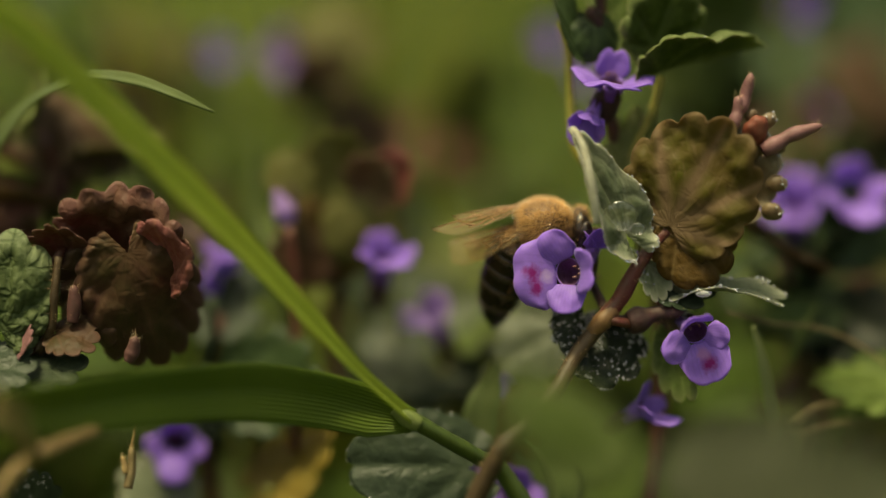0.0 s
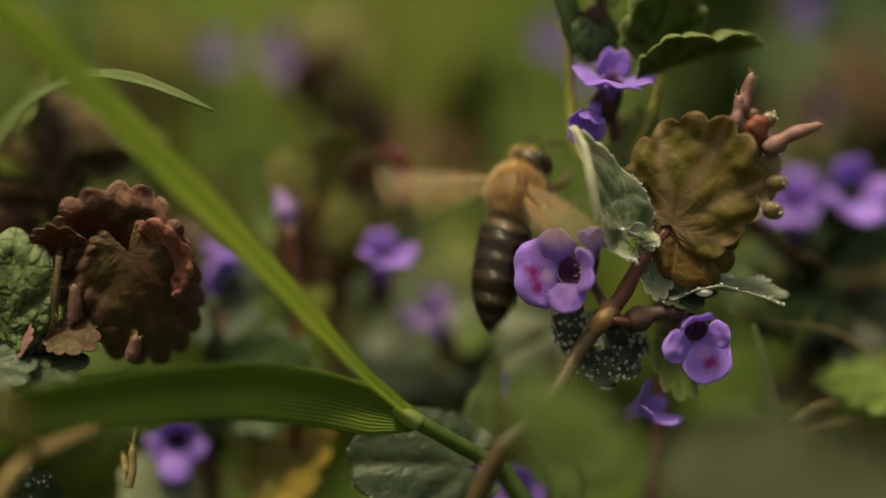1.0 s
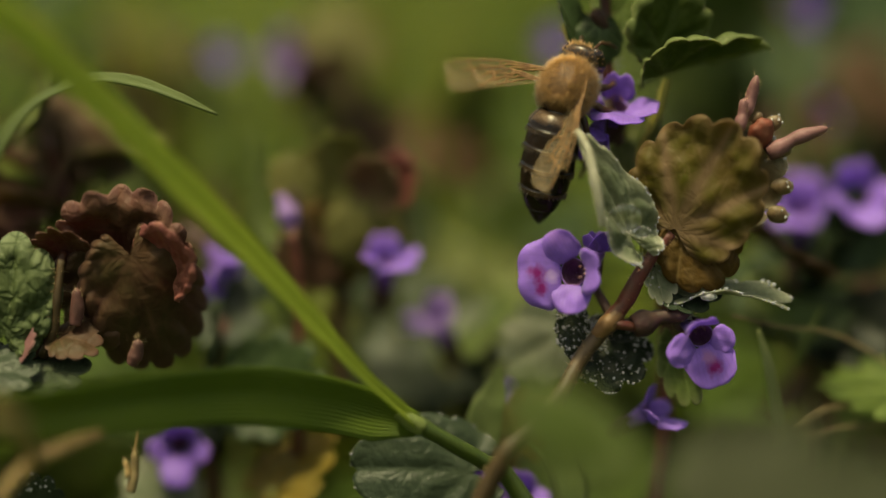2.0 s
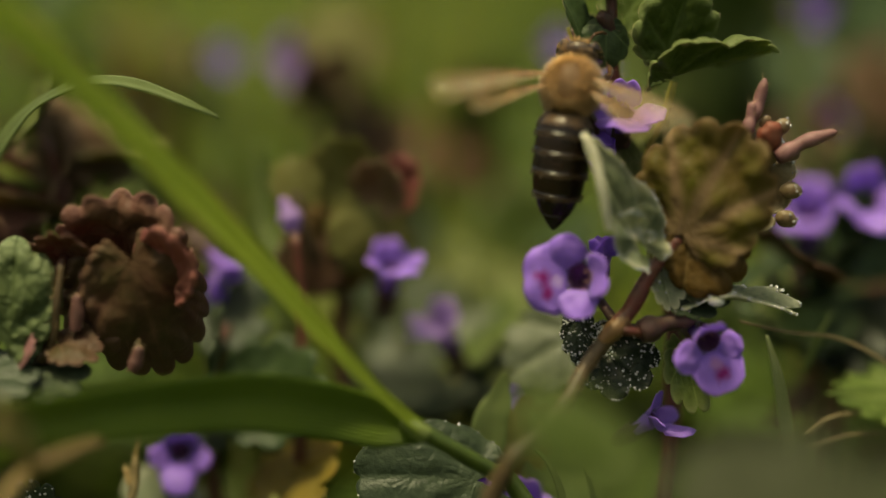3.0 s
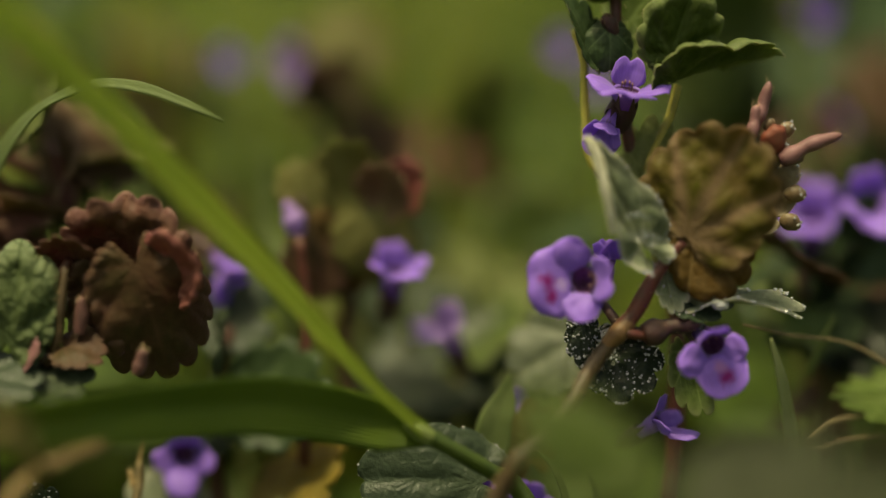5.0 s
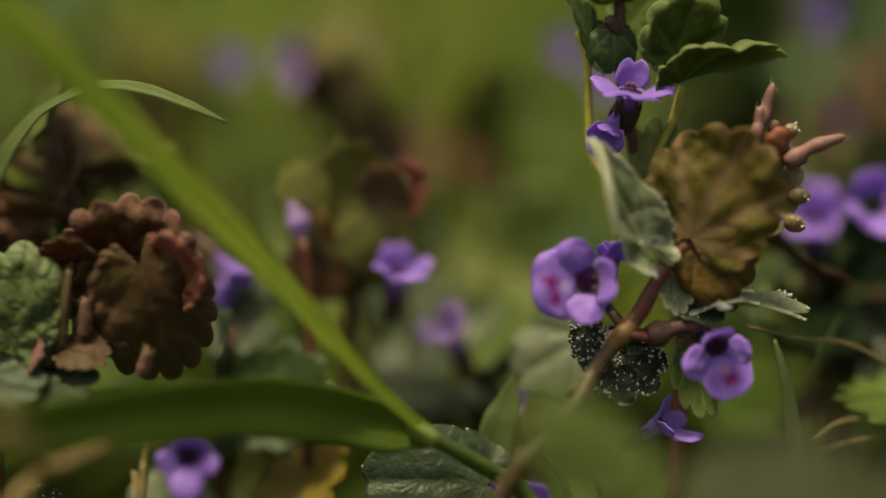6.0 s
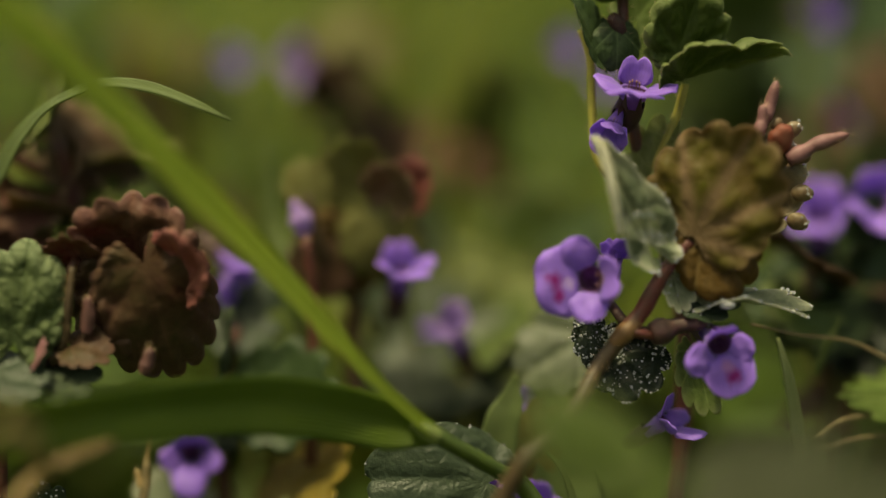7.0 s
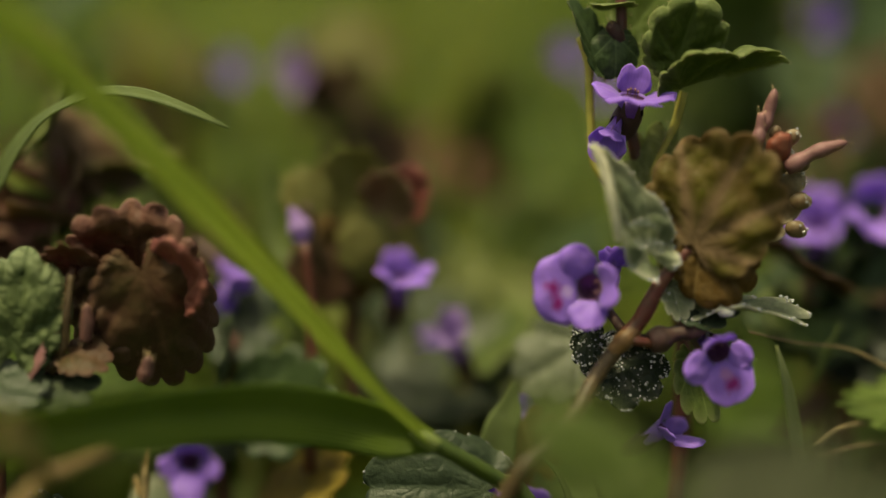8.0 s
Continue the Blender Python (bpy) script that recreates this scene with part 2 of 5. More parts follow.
GRASS_LIGHT = grassy("grass_light", (0.2, 0.24, 0.04), (0.17, 0.2, 0.035), (0.24, 0.27, 0.07))
GRASS_GREY = grassy("grass_grey_green", (0.13, 0.17, 0.06), (0.1, 0.14, 0.045), (0.2, 0.23, 0.11))
GRASS_PALE = grassy("grass_pale_green", (0.3, 0.34, 0.15), (0.25, 0.29, 0.12), (0.38, 0.4, 0.22))
SOIL = plain("soil", (0.03, 0.042, 0.012), (0.045, 0.055, 0.018), 0.95, 90.0, 1.0, 0.1)

BEE_DARK = plain("bee_shell", (0.02, 0.012, 0.008), (0.035, 0.02, 0.012), 0.3, 900.0, 0.3, 0.5)
BEE_LEG = plain("bee_leg", (0.035, 0.018, 0.01), (0.07, 0.03, 0.012), 0.35, 800.0)
FUR = plain("bee_fur", (0.55, 0.31, 0.11), (0.36, 0.19, 0.065), 0.8, 420.0, sheen=0.5)
FUR_BAND = plain("bee_band_down", (0.16, 0.1, 0.055), (0.09, 0.055, 0.03), 0.8, 1500.0, sheen=0.2)
FUR_PALE = plain("bee_fur_pale", (0.5, 0.36, 0.2), (0.42, 0.28, 0.14), 0.8, 1500.0, sheen=0.3)
THORAX = plain("bee_thorax_skin", (0.16, 0.08, 0.03), (0.07, 0.035, 0.014), 0.6, 500.0)
EYE = plain("bee_eye", (0.012, 0.008, 0.007), (0.03, 0.015, 0.01), 0.12, 3000.0, 0.15, 0.6)


def banded():
    """Tergite: dark shell, paler downy band at its front edge (attribute 'rim' runs along it)."""
    m, nt, bsdf, out = shader("bee_segment")
    wob = node(nt, "ShaderNodeMath", i0=spots(nt, 700.0, 4.0), i1=0.35)
    wob.operation = "MULTIPLY"
    at = node(nt, "ShaderNodeMath", i0=attribute(nt, "rim"), i1=wob.outputs[0])
    k = node(nt, "ShaderNodeMapRange", Value=at.outputs[0], From_Min=0.5, From_Max=0.2)
    col = mix(nt, k.outputs[0], mix(nt, ramp(nt, spots(nt, 500.0), 0.35, 0.65), (0.005, 0.003, 0.002), (0.014, 0.007, 0.004)), (0.17, 0.1, 0.052))
    nt.links.new(col, bsdf.inputs["Base Color"])
    bsdf.inputs["Roughness"].default_value = 0.25
    bsdf.inputs["Specular IOR Level"].default_value = 0.3
    b = node(nt, "ShaderNodeBump", Strength=0.4, Distance=0.0001, Height=spots(nt, 2500.0, 3.0))
    nt.links.new(b.outputs[0], bsdf.inputs["Normal"])
    return m


def clear_wing():
    m, nt, bsdf, out = shader("bee_wing")
    bsdf.inputs["Base Color"].default_value = (0.42, 0.33, 0.22, 1)
    bsdf.inputs["Roughness"].default_value = 0.16
    bsdf.inputs["Specular IOR Level"].default_value = 0.6
    b = node(nt, "ShaderNodeBump", Strength=0.8, Distance=0.0003, Height=spots(nt, 700.0, 3.0))
    nt.links.new(b.outputs[0], bsdf.inputs["Normal"])
    t = node(nt, "ShaderNodeBsdfTransparent", Color=(0.95, 0.9, 0.8, 1))
    ms = node(nt, "ShaderNodeMixShader", i0=0.11, i1=t.outputs[0], i2=bsdf.outputs[0])
    nt.links.new(ms.outputs[0], out.inputs[0])
    return m


def water(name, clear):
    m, nt, bsdf, out = shader(name)
    bsdf.inputs["Base Color"].default_value = (1, 1, 1, 1)
    bsdf.inputs["Roughness"].default_value = 0.02
    bsdf.inputs["IOR"].default_value = 1.33
    bsdf.inputs["Transmission Weight"].default_value = clear
    bsdf.inputs["Coat Weight"].default_value = 1.0
    return m


# DEW is not fully clear: its white share stands in for sun glints
SEGMENT, WING, DEW, DEW_CLEAR = banded(), clear_wing(), water("dew_beads_white_glint", 0.72), water("dew_drop", 1.0)
WING_VEIN = plain("wing_vein", (0.3, 0.17, 0.08), (0.14, 0.075, 0.035), 0.2, 900.0)


# ---- building helpers (meshes are drawn in millimetres) ----
PLACE = {}


def axes(origin, forward, up):
    """A frame at origin (mm, world): x along forward, z as near to up as can be."""
    x = Vector(forward).normalized()
    z = Vector(up)
    z = (z - x * z.dot(x)).normalized()
    y = z.cross(x)
    m = Matrix((x, y, z)).transposed().to_4x4()
    m.translation = Vector(origin) * MM
    return m


def part(name, bm, material, parent=None, label="", at=None, smooth=True):
    """Links a bmesh as one mesh object under a thing or part; at: its frame in the world."""
    if isinstance(bm, bpy.types.Mesh):
        me = bm
    else:
        me = bpy.data.meshes.new(name)
        bmesh.ops.scale(bm, vec=(MM, MM, MM), verts=bm.verts)
        bm.to_mesh(me)
        bm.free()
        if smooth:
            me.shade_smooth()
        me.materials.append(material)
    ob = new(name, me)
    world_m = at.copy() if at is not None else (PLACE[parent].copy() if parent else Matrix())
    PLACE[ob] = world_m
    if parent:
        ob.parent = parent
        ob.matrix_basis = PLACE[parent].inverted() @ world_m
    else:
        ob.matrix_basis = world_m
    if label:
        ob["label"] = label
    return ob


def thing(name, base, label, category, group=""):
    ob = new(name)
    ob.empty_display_size = 0.005
    ob.matrix_basis = Matrix.Translation(Vector(base) * MM)
    PLACE[ob] = ob.matrix_basis.copy()
    return tagged(ob, label, category, group)


def layers(bm):
    return [bm.verts.layers.float.get(n) or bm.verts.layers.float.new(n) for n in ("vein", "rim", "across")]


def sheet(bm, grid, thick, values=None, wrap=False):
    """A closed thin body over a grid of points; values[i][j] = (vein, rim, across)."""
    lv, lr, la = layers(bm)
    n, m = len(grid), len(grid[0])
    P = np.array([[tuple(p) for p in row] for row in grid])
    du, dv = np.gradient(P, axis=0), np.gradient(P, axis=1)
    nor = np.cross(du, dv)
    nor /= np.maximum(np.linalg.norm(nor, axis=2, keepdims=True), 1e-9)
    sides = []
    for s in (0.5, -0.5):
        rows = []
        for i in range(n):
            row = []
            for j in range(m):
                v = bm.verts.new(P[i, j] + nor[i, j] * thick * s)
                if values:
                    v[lv], v[lr], v[la] = values[i][j]
                row.append(v)
            rows.append(row)
        sides.append(rows)
    a, b = sides
    for i in range(n - 1):
        for j in range(m - 1):
            bm.faces.new((a[i][j], a[i + 1][j], a[i + 1][j + 1], a[i][j + 1]))
            bm.faces.new((b[i][j], b[i][j + 1], b[i + 1][j + 1], b[i + 1][j]))
    rim = [(i, 0) for i in range(n)] + [(n - 1, j) for j in range(1, m)] + [(i, m - 1) for i in range(n - 2, -1, -1)] + [(0, j) for j in range(m - 2, 0, -1)]
    for (i, j), (k, l) in zip(rim, rim[1:] + rim[:1]):
        bm.faces.new((a[i][j], b[i][j], b[k][l], a[k][l]))
    return a


def smooth_path(points, steps):
    """A Catmull-Rom line through the points."""
    pts = [Vector(p) for p in points]
    ext = [pts[0] * 2 - pts[1]] + pts + [pts[-1] * 2 - pts[-2]]
    out = []
    for i in range(len(pts) - 1):
        a, b, c, d = ext[i:i + 4]
        for k in range(steps):
            t = k / steps
            out.append(0.5 * (2 * b + (c - a) * t + (2 * a - 5 * b + 4 * c - d) * t * t + (3 * b - a - 3 * c + d) * t ** 3))
    return out + [pts[-1]]


def spread_over(values, n):
    return list(np.interp(np.linspace(0, 1, n), np.linspace(0, 1, len(values)), values))


def tube(bm, points, radii, sides=8, steps=5, flat=1.0, rough=0.0):
    path = smooth_path(points, steps)
    r = spread_over(radii, len(path))
    rings, side = [], Vector((0.3, 1, 0.2))
    for i, p in enumerate(path):
        t = (path[min(i + 1, len(path) - 1)] - path[max(i - 1, 0)]).normalized()
        side = (side - t * side.dot(t)).normalized()
        other = t.cross(side)
        k = r[i] * (1 + rough * noise.noise(p * 0.9))
        rings.append([bm.verts.new(p + (side * math.cos(a) + other * math.sin(a) * flat) * k) for a in np.linspace(0, 2 * math.pi, sides, endpoint=False)])
    for a, b in zip(rings, rings[1:]):
        for k in range(sides):
            bm.faces.new((a[k], a[(k + 1) % sides], b[(k + 1) % sides], b[k]))
    bm.faces.new(rings[0][::-1])
    bm.faces.new(rings[-1])
    return path


def ball(bm, centre, radius, detail=2, squash=(1, 1, 1), turn=None):
    made = bmesh.ops.create_icosphere(bm, subdivisions=detail, radius=radius)["verts"]
    bmesh.ops.scale(bm, vec=squash, verts=made)
    if turn:
        bmesh.ops.rotate(bm, cent=(0, 0, 0), matrix=turn, verts=made)
    bmesh.ops.translate(bm, vec=centre, verts=made)
    return made


def ribbon(bm, points, widths, normal, steps=8, across=8, keel=0.15, thick=0.18, twist=0.0, uneven=0.0):
    """A grass blade along points, with the given half-widths, folded a little along its middle."""
    path = smooth_path(points, steps)
    w = spread_over(widths, len(path))
    nrm = Vector(normal)
    grid, vals = [], []
    for i, p in enumerate(path):
        t = (path[min(i + 1, len(path) - 1)] - path[max(i - 1, 0)]).normalized()
        up = (nrm - t * nrm.dot(t)).normalized()
        a = twist * i / len(path)
        side = t.cross(up)
        side, up = side * math.cos(a) + up * math.sin(a), up * math.cos(a) - side * math.sin(a)
        row, val = [], []
        for k in range(across + 1):
            u = 2 * k / across - 1
            edge = 1 + uneven * noise.noise(Vector((i * 0.37, u * 0.3, w[0])))
            row.append(p + side * (u * w[i] * edge) + up * (keel * w[i] * abs(u) + 0.05 * math.sin(i * 0.5) * w[i] * u))
            val.append((math.exp(-(u / 0.07) ** 2), abs(u), k / across))
        grid.append(row)
        vals.append(val)
    sheet(bm, grid, thick, vals)


def leaf_grid(size, lobes=12, cup=0.0, fold=0.0, droop=0.0, curl=0.0, quilt=0.3, crinkle=0.25, half=2.55, fine=(96, 20), seed=0, narrow=1.0, scallop=0.16, point=0.0, vein_width=0.034, puff=0.0):
    """A kidney-shaped leaf with a scalloped margin; its stalk joins at the origin, x points to the tip, z is the upper face."""
    n, m = fine
    a = size / 1.55
    c = 0.55 * a
    step = 2 * half / lobes
    grid, vals = [], []
    for i in range(n + 1):
        th = -half + 2 * half * i / n
        base = c * math.cos(th) + math.sqrt(max(a * a - (c * math.sin(th)) ** 2, 0))
        ph = ((th + half) / step) % 1.0
        bite = 1 - (1 - abs(2 * ph - 1) ** 2.6)
        lobe = 1 + 0.05 * noise.noise(Vector((int((th + half) / step) * 1.7, seed, 0.5)))
        row, val = [], []
        for j in range(m + 1):
            s = (j / m) ** 0.85
            r = base * s * (1 - scallop * bite * s ** 5) * (1 + (lobe - 1) * s)
            x, y = r * math.cos(th), r * math.sin(th) * narrow * (1 - point * max(0.0, r * math.cos(th) / size))
            k = (th + half) / (2 * half) * 6
            d = abs(k - round(k)) * (2 * half / 6) * r
            side = abs(k - round(k))
            twig = (s * 4.2 - 2.6 * side + 0.15 * round(k)) % 1.0
            fine_vein = math.exp(-((twig - 0.5) * 0.24 * size / (0.022 * size)) ** 2) * min(1, s * 3) * (1 - s ** 6)
            vein = max(math.exp(-(d / (vein_width * size * (1.3 - s))) ** 2), 0.45 * fine_vein)
            z = quilt * size * 0.055 * ((1 - math.exp(-(d / (0.09 * size)) ** 2)) * min(1, 2.5 * s) - 0.35 * fine_vein)
            z += crinkle * size * 0.09 * s * (noise.noise(Vector((x, y, seed * 3.1)) * (3.2 / size)) + 0.5 * noise.noise(Vector((x, y, seed * 5.3 + 9)) * (8.0 / size)))
            z += 0.04 * size * s ** 4 * math.sin(th * 4.0 + seed) + puff * size * 0.07 * (math.exp(-((s - 0.84) / 0.11) ** 2) * (1 - bite) - 1.2 * max(0.0, s - 0.88) / 0.12)
            z += cup * r * r / size + fold * abs(y) - curl * size * s ** 7 * (0.6 + 0.4 * math.sin(th * 3 + seed * 2))
            if droop:
                ang = droop * x / size
                x, z = (math.sin(ang) / droop * size if abs(droop) > 1e-3 else x) + z * math.sin(ang), z * math.cos(ang) - (1 - math.cos(ang)) / droop * size
            row.append(Vector((x, y, z)))
            val.append((vein, s, i / n))
        grid.append(row)
        vals.append(val)
    return grid, vals


def leaf(parent, at_point, tip, normal, size, material, label="", dew=0, drop=(0.1, 0.28), margin=False, name="leaf", hairs=0, **shape):
    """One ivy leaf under its plant, with dew on it where dew counts drops."""
    shape.setdefault("seed", len(PLACE) * 0.37)
    grid, vals = leaf_grid(size, **shape)
    bm = bmesh.new()
    sheet(bm, grid, 0.035 * size ** 0.6, vals)
    at = axes(at_point, tip, normal)
    ob = part(name, bm, material, parent, label, at)
    rng = random.Random(int(shape["seed"] * 1000))
    if dew:
        bm = bmesh.new()
        for _ in range(dew):
            i = rng.randrange(2, len(grid) - 2)
            j = len(grid[0]) - 1 - int(abs(rng.gauss(0, 0.8)) if margin else 0.85 * len(grid[0]) * rng.random() ** 1.5)
            p = grid[i][max(1, j)]
            r = drop[0] + (drop[1] - drop[0]) * rng.random() ** 3
            ball(bm, p + Vector((0, 0, r * 0.55)), r, 2 if r > 0.2 else 1, (1, 1, 0.8))
        tagged(part("dew", bm, DEW, ob, "dew drops, whitened for glints"), kind="stuff")
    if hairs:
        bm = bmesh.new()
        for _ in range(hairs):
            i = rng.randrange(1, len(grid) - 1)
            p = grid[i][-1]
            d = (p - grid[i][-3]).normalized() + Vector((rng.gauss(0, 0.4), rng.gauss(0, 0.4), rng.gauss(0, 0.5)))
            spike(bm, p, p + d.normalized() * rng.uniform(0.12, 0.26), 0.013)
        tagged(part("down", bm, FUR_PALE, ob, "fine pale hairs"), kind="stuff")
    return ob


def spike(bm, a, b, r):
    """A three-sided hair from a to b."""
    t = (b - a).normalized()
    s = t.orthogonal().normalized()
    o = t.cross(s)
    ring = [bm.verts.new(a + (s * math.cos(k * 2.0944) + o * math.sin(k * 2.0944)) * r) for k in range(3)]
    top = bm.verts.new(b)
    for k in range(3):
        bm.faces.new((ring[k], ring[(k + 1) % 3], top))


def stalk(parent, points, radii, material=None, name="petiole", sides=8, label="", hairs=0):
    """A stem or leaf stalk through points (mm, world)."""
    o = PLACE[parent].translation / MM
    pts = [Vector(p) - o for p in points]
    bm = bmesh.new()
    path = tube(bm, pts, radii, sides, 6, rough=0.12)
    ob = part(name, bm, material or STEM_GREEN, parent, label)
    if hairs:
        rng = random.Random(hairs)
        bm = bmesh.new()
        for _ in range(hairs):
            k = rng.randrange(1, len(path) - 1)
            p = path[k].lerp(path[k + 1], rng.random())
            t = (path[k + 1] - path[k - 1]).normalized()
            d = Vector((rng.gauss(0, 1), rng.gauss(0, 1), rng.gauss(0, 1)))
            d = (d - t * d.dot(t)).normalized()
            spike(bm, p + d * radii[0] * 0.8, p + d * (radii[0] + rng.uniform(0.2, 0.45)), 0.018)
        tagged(part("down", bm, FUR_PALE, ob, "fine pale hairs"), kind="stuff")
    return ob


def lobe(bm, phi, length, width, a0, a1, notch=0.0, cup=0.12, ruffle=0.1, fine=(14, 12), base=0.98, seed=0.0, start=0.0):
    """A corolla lobe that leaves the mouth's rim at angle phi (0: down), heading from a0 to a1 radians off the axis."""
    n, m = fine
    out = Vector((0, -math.sin(phi), -math.cos(phi)))
    tan = Vector((0, math.cos(phi), -math.sin(phi)))
    grid, vals = [], []
    for j in range(m + 1):
        u = 2 * j / m - 1
        x, r, row, val = start, base, [], []
        reach = length * (1 - notch * math.exp(-(u / 0.22) ** 2)) * (0.34 + 0.66 * math.sqrt(max(0.0, 1 - abs(u) ** 2.3)))
        for i in range(n + 1):
            s = i / n
            w = width * (0.6 + 0.4 * math.sin(min(1, s * 1.4) * math.pi / 2))
            a = a0 + (a1 - a0) * s ** 0.8
            p = Vector((x, 0, 0)) + out * r + tan * (u * w)
            nrm = Vector((math.sin(a), 0, 0)) - out * math.cos(a)
            p += nrm * (cup * u * u * w + ruffle * s * noise.noise(Vector((u * 1.8, s * 2.2, seed))))
            row.append(p)
            val.append((math.exp(-(u / 0.1) ** 2), s, j / m))
            x += math.cos(a) * reach / n
            r += math.sin(a) * reach / n
        grid.append(row)
        vals.append(val)
    sheet(bm, grid, 0.1, vals)


def flower(parent, mouth, facing, top, size=1.0, label="", tube_len=8.0, faded=False, pedicel=None, detail=1.0, name="flower", pose_at=None, lip_mat=None, lip_turn=1.5, side_turn=1.3, up_turn=0.8, flare=0.5, hood=1.0, slim=1.0, lip_size=(4.0, 2.6), side_len=(2.6, 2.6), side_phi=(1.25, 1.25), up_len=2.5, notch=0.05):
    """An ivy flower: a tube that widens to a two-lipped mouth (x looks out of it, z to its upper lip), a downy calyx behind."""
    at = axes(mouth, facing, top) if pose_at is None else pose_at
    main = PETAL_PALE if faded else PETAL
    lip = PETAL_PALE if faded else (lip_mat or PETAL)
    f = (max(5, int(14 * detail)), max(4, int(12 * detail)))
    k = size
    seed = len(PLACE) * 0.7

    def fin(bm):
        bmesh.ops.scale(bm, vec=(k, k, k), verts=bm.verts)
        return bm

    bm = bmesh.new()
    n = 16 if detail > 0.8 else 10
    prof = [(-tube_len, 0.5), (-tube_len * 0.6, 0.62), (-tube_len * 0.3, 0.85), (-0.8, 1.08), (0.1, 1.15), (-0.12, 1.08)]
    rings = [[bm.verts.new((x, r * math.cos(a), r * math.sin(a) * 0.85)) for a in np.linspace(0, 2 * math.pi, n, endpoint=False)] for x, r in prof]
    for a, b in zip(rings, rings[1:]):
        for q in range(n):
            bm.faces.new((a[q], a[(q + 1) % n], b[(q + 1) % n], b[q]))
    root = part(name, fin(bm), main, parent, label, at)
    bm = bmesh.new()
    prof = [(0.06, 1.14), (-0.5, 1.0), (-1.0, 0.72), (-1.35, 0.38), (-1.5, 0.02)]
    rings = [[bm.verts.new((x, r * math.cos(a), r * math.sin(a) * 0.85)) for a in np.linspace(0, 2 * math.pi, n, endpoint=False)] for x, r in prof]
    for a, b in zip(rings, rings[1:]):
        for q in range(n):
            bm.faces.new((a[q], a[(q + 1) % n], b[(q + 1) % n], b[q]))
    part("throat", fin(bm), main if faded else THROAT, root)
    bm = bmesh.new()
    lobe(bm, 0.0, lip_size[0], lip_size[1] * slim, flare, lip_turn, notch=notch, cup=-0.05, ruffle=0.55, fine=f, seed=seed)
    part("lower_lip", fin(bm), lip, root)
    for s, reach, phi in zip((1, -1), side_len, side_phi):
        bm = bmesh.new()
        lobe(bm, s * phi, reach, 1.75 * slim, flare, side_turn, cup=-0.02, ruffle=0.5, fine=f, seed=seed + s)
        part("side_lobe", fin(bm), main, root)
    bm = bmesh.new()
    lobe(bm, math.pi, up_len, 1.75 * hood, 0.15, up_turn, notch=0.2, cup=0.3, ruffle=0.25, fine=f, seed=seed + 3)
    part("upper_lip", fin(bm), main, root)
    bm = bmesh.new()
    prof = [(-tube_len - 0.6, 0.25), (-tube_len, 0.75), (-tube_len * 0.72, 1.0), (-tube_len * 0.45, 1.1)]
    rings = [[bm.verts.new((x, r * math.cos(a), r * math.sin(a))) for a in np.linspace(0, 2 * math.pi, 10, endpoint=False)] for x, r in prof]
    for a, b in zip(rings, rings[1:]):
        for q in range(10):
            bm.faces.new((a[q], a[(q + 1) % 10], b[(q + 1) % 10], b[q]))
    for q in range(0, 10, 2):
        a, b = rings[-1][q], rings[-1][(q + 1) % 10]
        v = bm.verts.new((a.co + b.co) / 2 + Vector((1.3, 0, 0)))
        bm.faces.new((a, b, v))
    part("calyx", fin(bm), CALYX, root)
    if detail > 0.8 and not faded:
        bm = bmesh.new()
        for y, z in ((0.45, 0.5), (-0.45, 0.55), (0.2, 0.85), (-0.2, 0.9)):
            tube(bm, [(-1.2, y * 0.6, z * 0.6), (-0.6, y, z), (0.4, y * 0.9, z * 1.05)], [0.06, 0.06, 0.05], 5, 3)
            ball(bm, (0.3, y * 0.9, z * 1.08), 0.17, 1, (1, 0.6, 1.2))
        part("stamens", fin(bm), STAMEN, root)
    if pedicel:
        inv = at.inverted()
        bm = bmesh.new()
        tube(bm, [(-(tube_len + 0.4) * k, 0, 0), *[inv @ (Vector(p) * MM) / MM for p in pedicel]], [0.4, 0.35, 0.4], 7, 4)
        part("pedicel", bm, CALYX, root)
    return root


def bud(parent, base, tip, r, material, name="bud", label="", bulge=1.0):
    """A closed bud: a blunt, slightly bent club."""
    o = PLACE[parent].translation / MM
    a, b = Vector(base) - o, Vector(tip) - o
    mid = a.lerp(b, 0.5) + (b - a).orthogonal().normalized() * (b - a).length * 0.06
    bm = bmesh.new()
    tube(bm, [a, a.lerp(mid, 0.6), mid, mid.lerp(b, 0.75), b], [r * 0.95, r * 1.1, r * bulge, r * 0.72 * bulge, r * 0.16], 10, 5, rough=0.45)
    ob = part(name, bm, material, parent, label)
    rng = random.Random(int(r * 1000))
    bm = bmesh.new()
    for _ in range(70):
        f = rng.random()
        p = (a.lerp(mid, f * 2) if f < 0.5 else mid.lerp(b, f * 2 - 1))
        d = Vector((rng.gauss(0, 1), rng.gauss(0, 1), rng.gauss(0, 1))).normalized()
        spike(bm, p + d * r * 0.6, p + d * r * 0.9 + (b - a).normalized() * 0.2 + d * rng.uniform(0.1, 0.3), 0.018)
    tagged(part("down", bm, FUR_PALE, ob, "fine pale hairs"), kind="stuff")
    return ob


